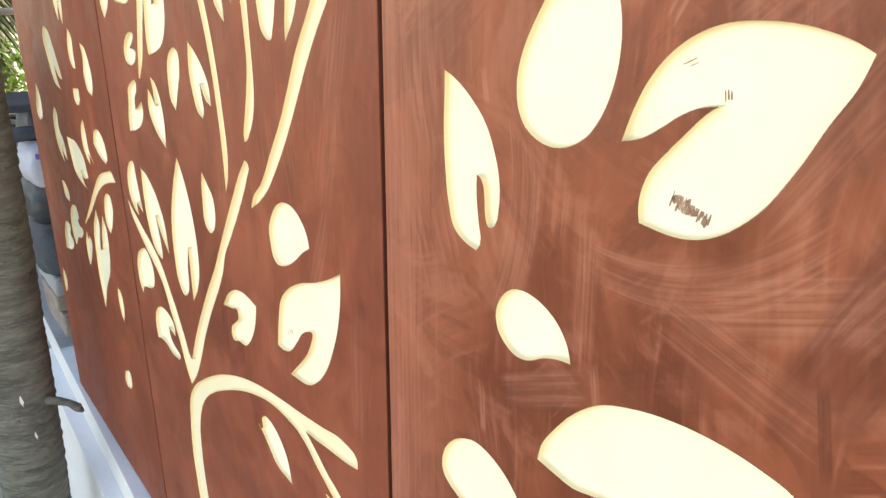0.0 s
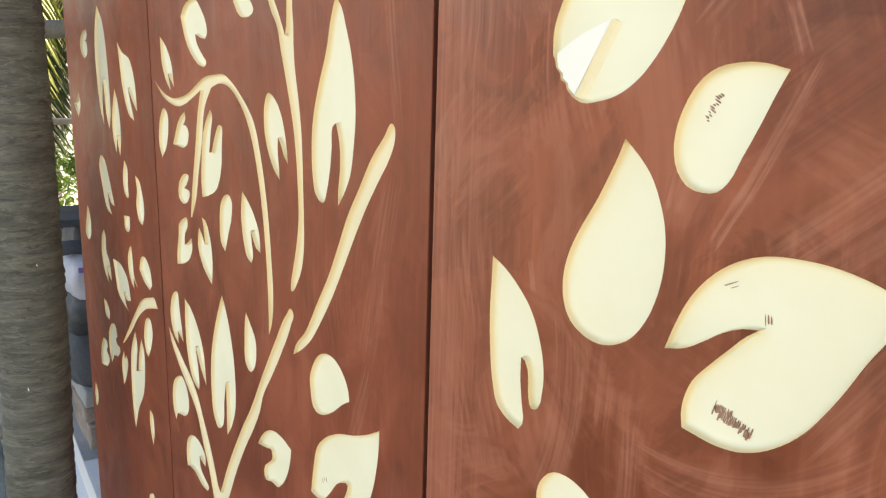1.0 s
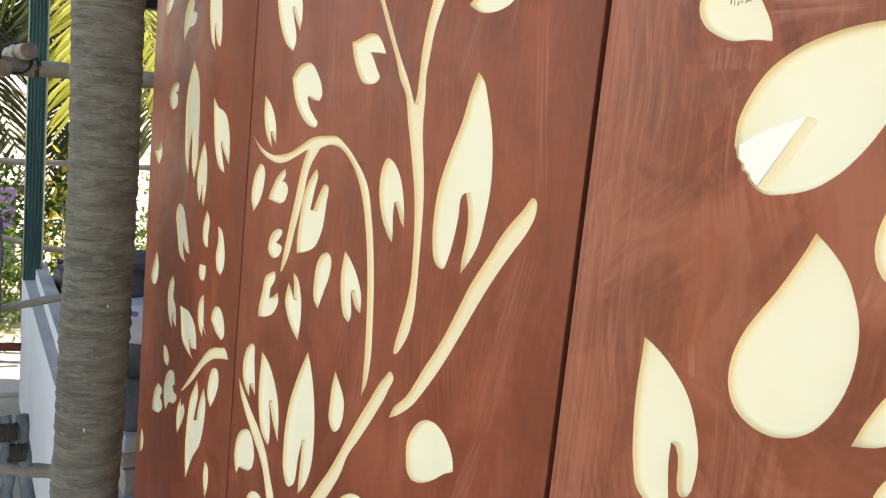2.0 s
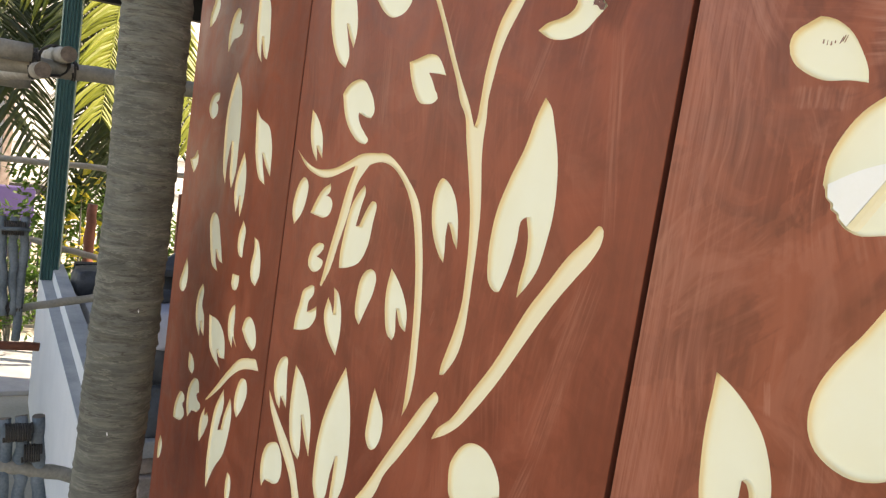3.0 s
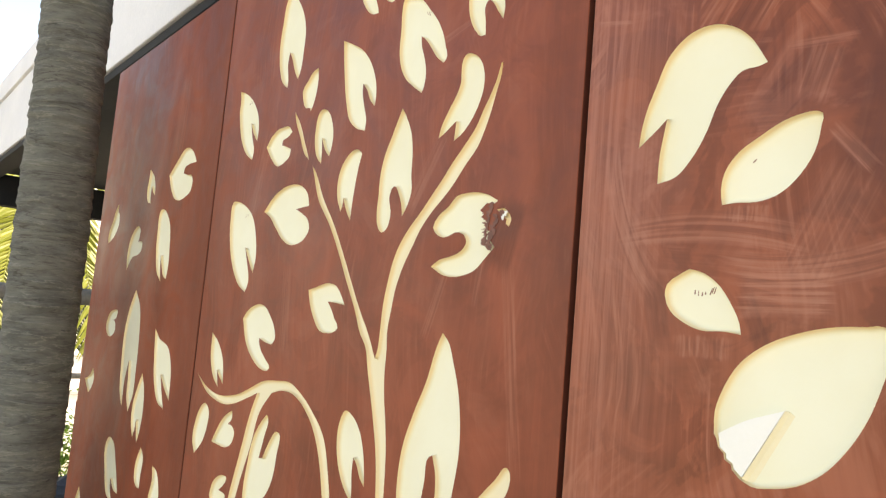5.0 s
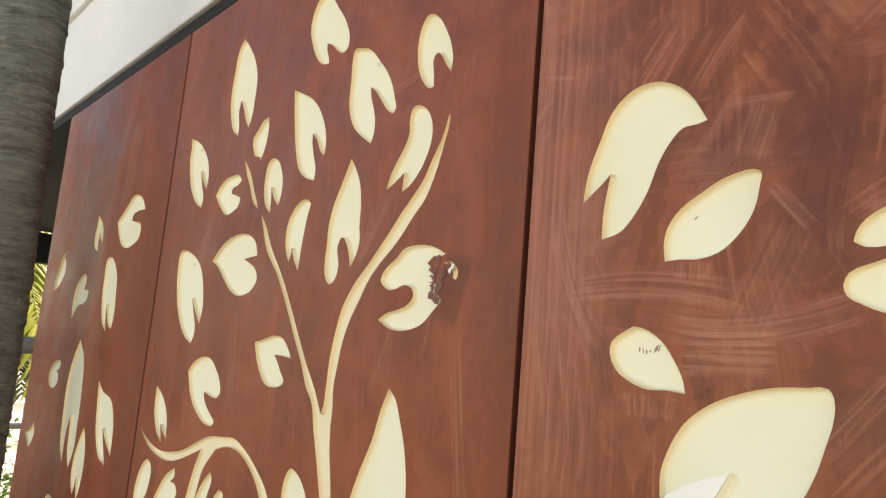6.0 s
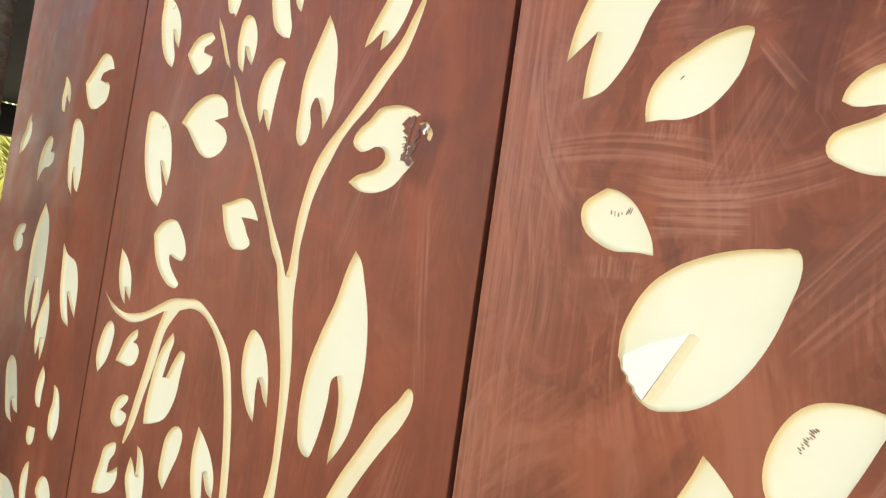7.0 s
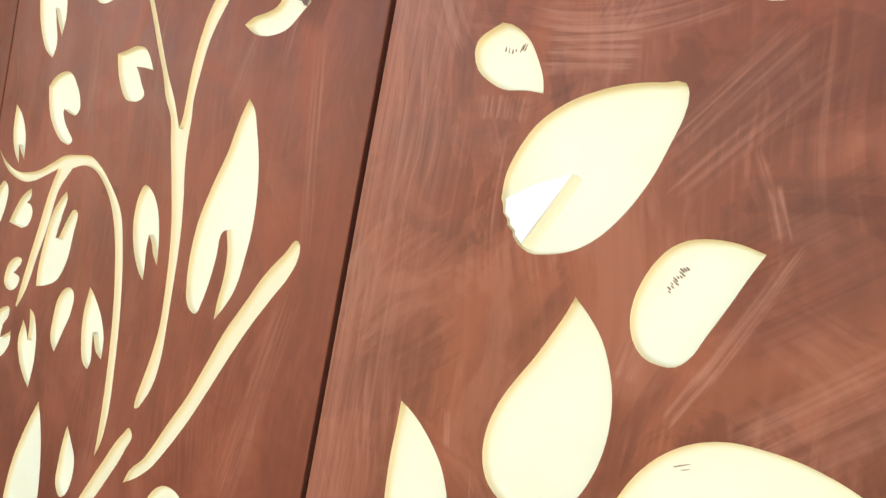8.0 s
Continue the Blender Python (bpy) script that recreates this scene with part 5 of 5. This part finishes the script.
# ---- palms, shrubs and houses beyond ----
def frond(base, tip, droop, leaflet, material, seed, parent, count=60):
    """A palm frond: an arching rib with narrow folded leaflets hanging from both sides."""
    rng = random.Random(seed)
    base, tip = Vector(base), Vector(tip)
    mid = (base + tip) / 2 + Vector((0, 0, droop))
    curve = lambda s: (1 - s) ** 2 * base + 2 * s * (1 - s) * mid + s * s * tip
    rib = part("rib", rod([curve(i / 14) for i in range(15)], [0.022 * (1 - 0.85 * i / 14) for i in range(15)], 7), material, parent)
    verts, faces = [], []
    for i in range(count):
        s = 0.08 + 0.91 * i / count
        p, along = curve(s), (curve(min(s + 0.02, 1)) - curve(s - 0.02)).normalized()
        across = along.cross(Vector((1, 0.15, 0.1))).normalized()
        for sign in (-1, 1):
            length = leaflet * (0.55 + 0.6 * math.sin(math.pi * (0.12 + 0.8 * s))) * rng.uniform(0.8, 1.1)
            way = (across * sign * 0.85 + along * rng.uniform(0.45, 0.8) + Vector((rng.uniform(-0.35, 0.35), 0, -0.15))).normalized()
            flat = way.cross(Vector((1, 0, 0.0))).normalized() * 0.024 * rng.uniform(0.7, 1.2)
            pts = [p + way * length * q + Vector((0, 0, -0.42 * length * q * q)) for q in (0, 0.3, 0.65, 1.0)]
            k = len(verts)
            for q, w in zip(pts, (0.5, 1.0, 0.8, 0.05)):
                verts += [q - flat * w, q + Vector((0.012 * w, 0, 0)), q + flat * w]
            for r in range(3):
                a = k + 3 * r
                faces += [(a, a + 1, a + 4, a + 3), (a + 1, a + 2, a + 5, a + 4)]
    ob = tagged(new("foliage", mesh_of("foliage", verts, faces, [material])), kind="stuff")
    ob.parent = rib
    return rib


def palm_crown(name, place, fronds, label):
    ob = thing(name, place, label, "palm tree", "palms beyond the veranda")
    ob.location = (0, 0, 0)
    x, y, top = place
    part("trunk", ringed_trunk("trunk", lambda z: (x + 0.05 * math.sin(z), y), lambda z: 0.12, FLOOR_Z, top, int(abs(x * 10)), 0.03, 20), BARK, ob, smooth=True)
    for i, (tip, droop, leaflet, mat) in enumerate(fronds):
        frond((x, y, top - 0.05), tip, droop, leaflet, mat, int(abs(x * 100)) + i, ob)
    return ob


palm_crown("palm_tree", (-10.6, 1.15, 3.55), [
    ((-9.0, 0.70, 1.35), 0.75, 0.62, PALM_SUNLIT), ((-9.4, 0.95, 0.70), 0.7, 0.55, PALM_SHADED), ((-9.3, 1.62, 1.10), 0.6, 0.5, PALM_SHADED),
    ((-8.9, 1.75, 1.25), 0.9, 0.42, PALM_SUNLIT), ((-10.0, 0.55, 0.55), 0.8, 0.55, PALM_SHADED), ((-11.5, 4.2, 2.2), 0.9, 0.55, PALM_SUNLIT), ((-9.0, 4.0, 2.4), 0.9, 0.55, PALM_SUNLIT),
    ((-12.0, 1.6, 2.6), 0.9, 0.55, PALM_SUNLIT), ((-10.4, 0.2, 2.1), 0.9, 0.5, PALM_SHADED), ((-9.8, 0.85, 0.35), 0.9, 0.6, PALM_SHADED), ((-10.6, 1.2, 0.9), 0.8, 0.6, PALM_SHADED),
    ((-9.6, 0.35, 2.0), 0.9, 0.5, PALM_SHADED), ((-10.8, 0.75, 1.5), 0.9, 0.6, PALM_SHADED)], "coconut palm with drooping sunlit fronds behind the veranda")
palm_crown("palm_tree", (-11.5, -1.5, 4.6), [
    ((-10.2, 0.25, 2.75), 0.7, 0.6, PALM_SUNLIT), ((-10.0, 0.10, 1.75), 0.9, 0.55, PALM_SHADED), ((-9.6, 0.20, 0.85), 1.0, 0.6, PALM_SHADED),
    ((-10.0, -0.10, 1.10), 0.9, 0.6, PALM_SHADED), ((-11.2, 0.35, 3.0), 0.8, 0.6, PALM_SHADED), ((-12.5, 0.75, 3.4), 0.9, 0.6, PALM_SHADED), ((-10.6, -3.4, 3.1), 0.8, 0.6, PALM_SUNLIT), ((-13.5, -2.5, 3.6), 0.8, 0.6, PALM_SUNLIT)],
    "coconut palm with shaded hanging fronds beside the street")


def shrub(name, place, size, count, leaf_size, material, label, seed):
    """A shrub: a few stems and many small pointed leaves in uneven clumps."""
    ob = thing(name, place, label, "shrub", "shrubs beyond the veranda")
    rng = random.Random(seed)
    clumps = [Vector((rng.gauss(0, 0.32) * size[0], rng.gauss(0, 0.32) * size[1], rng.uniform(0.25, 1.0) * size[2])) for _ in range(16)]
    for k in range(5):
        c = clumps[k]
        part("stem", rod([(0, 0, 0), c * 0.5 + Vector((0.03, 0, 0)), c], [0.02, 0.014, 0.006], 6), BARK, ob)
    verts, faces = [], []
    for _ in range(count):
        c = clumps[int(rng.random() * len(clumps))]
        p = c + Vector((rng.gauss(0, 0.13), rng.gauss(0, 0.13), rng.gauss(0, 0.12)))
        d = Vector((rng.uniform(-1, 1), rng.uniform(-1, 1), rng.uniform(-0.9, 0.5))).normalized()
        w = d.cross(Vector((rng.uniform(-1, 1), rng.uniform(-1, 1), 1))).normalized()
        n = d.cross(w)
        L = leaf_size * rng.uniform(0.6, 1.3)
        k = len(verts)
        verts += [p, p + d * L * 0.45 + w * L * 0.24 + n * L * 0.05, p + d * L, p + d * L * 0.45 - w * L * 0.24 + n * L * 0.05, p + d * L * 0.5 - n * L * 0.04]
        faces += [(k, k + 1, k + 4), (k + 1, k + 2, k + 4), (k + 2, k + 3, k + 4), (k + 3, k, k + 4)]
    crown = new("crown", mesh_of("crown", verts, faces, [material]))
    crown.parent = ob
    return ob


shrub("shrub", (-10.0, 0.30, FLOOR_Z), (0.7, 0.7, 1.9), 1500, 0.11, SHRUB, "leafy green shrub in sunlight beyond the parapet", 1)
shrub("shrub", (-10.6, 1.1, FLOOR_Z), (0.9, 0.8, 1.8), 1500, 0.11, SHRUB, "leafy green shrub beyond the veranda end", 2)
shrub("shrub", (-9.2, 1.75, FLOOR_Z), (0.7, 0.6, 1.5), 1300, 0.09, SHRUB, "dense green shrub beyond the veranda end", 3)
shrub("papaya_shrub", (-9.6, 0.72, FLOOR_Z), (0.25, 0.25, 2.0), 110, 0.15, YELLOW_LEAF, "tall thin shrub with yellowing leaves", 4)
shrub("shrub", (-8.7, -0.05, FLOOR_Z), (0.4, 0.4, 1.3), 800, 0.09, SHRUB, "small bright green shrub at the street", 5)


# Unseen shrubs, added so the far panel reflects something darker and greener.
for x, y, tall, seed in ((-5.6, -1.9, 1.3, 6), (-6.8, -2.2, 1.6, 7), (-8.2, -2.6, 1.8, 8), (-9.6, -2.3, 1.7, 9)):
    shrub("shrub", (x, y, FLOOR_Z), (1.1, 0.8, tall), 1500, 0.13, SHRUB, "unseen leafy green shrub added to darken the panel reflections", seed)


def far_house(place, size, windows, label, band):
    """A far house: walls, a flat roof edge, windows with frames and a coloured band."""
    x, y, z = place
    w, d, h = size
    ob = thing("house", place, label, "house", "houses beyond the garden")
    ob.location = (0, 0, 0)
    part("wall", block(x - w, x, y, y + d, z, z + h, 0.02), WHITE_WALL, ob)
    part("roof", block(x - w - 0.2, x + 0.25, y - 0.2, y + d + 0.2, z + h, z + h + 0.18, 0.02), WHITE_WALL, ob)
    for yy, zz, ww, hh in windows:
        win = part("window", block(x + 0.002, x + 0.05, yy, yy + ww, zz, zz + hh, 0.006), CEMENT, ob, "grey framed window")
        part("pane", block(x + 0.045, x + 0.056, yy + 0.05, yy + ww - 0.05, zz + 0.05, zz + hh - 0.05, 0.002), SOFFIT, win, "dark pane")
    for zz, hh, mat in band:
        part("moulding", block(x, x + 0.06, y, y + d, zz, zz + hh, 0.01), mat, ob)
    return ob


far_house((-16.0, -2.0, FLOOR_Z), (5.0, 7.0, 6.0), [(0.2, -0.35, 0.9, 0.28), (1.5, 0.1, 0.8, 0.5), (0.4, 2.2, 0.7, 0.9), (2.2, 2.2, 0.8, 0.9)],
          "sunlit white house with grey mouldings beyond the garden", [(0.62, 0.05, CEMENT), (-0.10, 0.07, CEMENT), (1.55, 0.05, CEMENT)])
screen = part("garden_wall", block(-13.1, -12.9, -2.5, 0.45, FLOOR_Z, 0.13, 0.01), VIOLET_WALL, None, "low violet painted garden wall by the street")
tagged(screen, category="wall")
lodge = thing("gate_house", (-14.2, -0.9, FLOOR_Z), "white gate house with brown timber roof slats", "house", "houses beyond the garden")
lodge.location = (0, 0, 0)
part("wall", block(-15.4, -14.1, -1.4, 0.06, 0.9, 2.9, 0.02), WHITE_WALL, lodge)
part("wall", block(-15.4, -14.1, -1.4, 0.06, FLOOR_Z, 0.9, 0.02), WHITE_WALL, lodge)
part("pillar", block(-14.1, -13.95, 0.0, 0.14, FLOOR_Z, 3.3, 0.01), BRICK, lodge, "brown timber pillar")
for k in range(5):
    part("slat", block(-15.2, -13.9, -1.4, 0.1, 2.95 + 0.09 * k, 3.0 + 0.09 * k, 0.005), BRICK, lodge)
pavement = part("pavement", block(-9.2, -7.3, -2.5, 0.25, FLOOR_Z, FLOOR_Z + 0.05, 0.01), CEMENT, None, "grey paved strip beside the parapet")
tagged(pavement, category="pavement", kind="structure")
bench = thing("street_bench", (-9.6, -0.1, FLOOR_Z), "low red brown bench standing at the street", "bench")
bench.location = (0, 0, 0)
part("seat", block(-9.8, -9.4, -0.9, 0.02, -0.80, -0.74, 0.008), RUST, bench)
for y in (-0.8, -0.1):
    part("leg", block(-9.7, -9.5, y - 0.03, y + 0.03, FLOOR_Z, -0.80, 0.004), RUST, bench)

pole("drain_pipe", (-8.4, -1.8, 2.42), (-8.4, 0.30, 2.71), 0.030, WHITE_WALL, "white plastic pipe slung across behind the post", 60, 4, "pipes", 0.001)
pole("standing_pole", (-8.46, -1.75, FLOOR_Z), (-8.46, -1.75, 2.6), 0.04, BAMBOO, "grey standing scaffold pole", 61, 6)
pole("standing_pole", (-8.46, 0.27, FLOOR_Z), (-8.46, 0.27, 2.9), 0.03, BAMBOO, "grey standing scaffold pole", 62, 6)
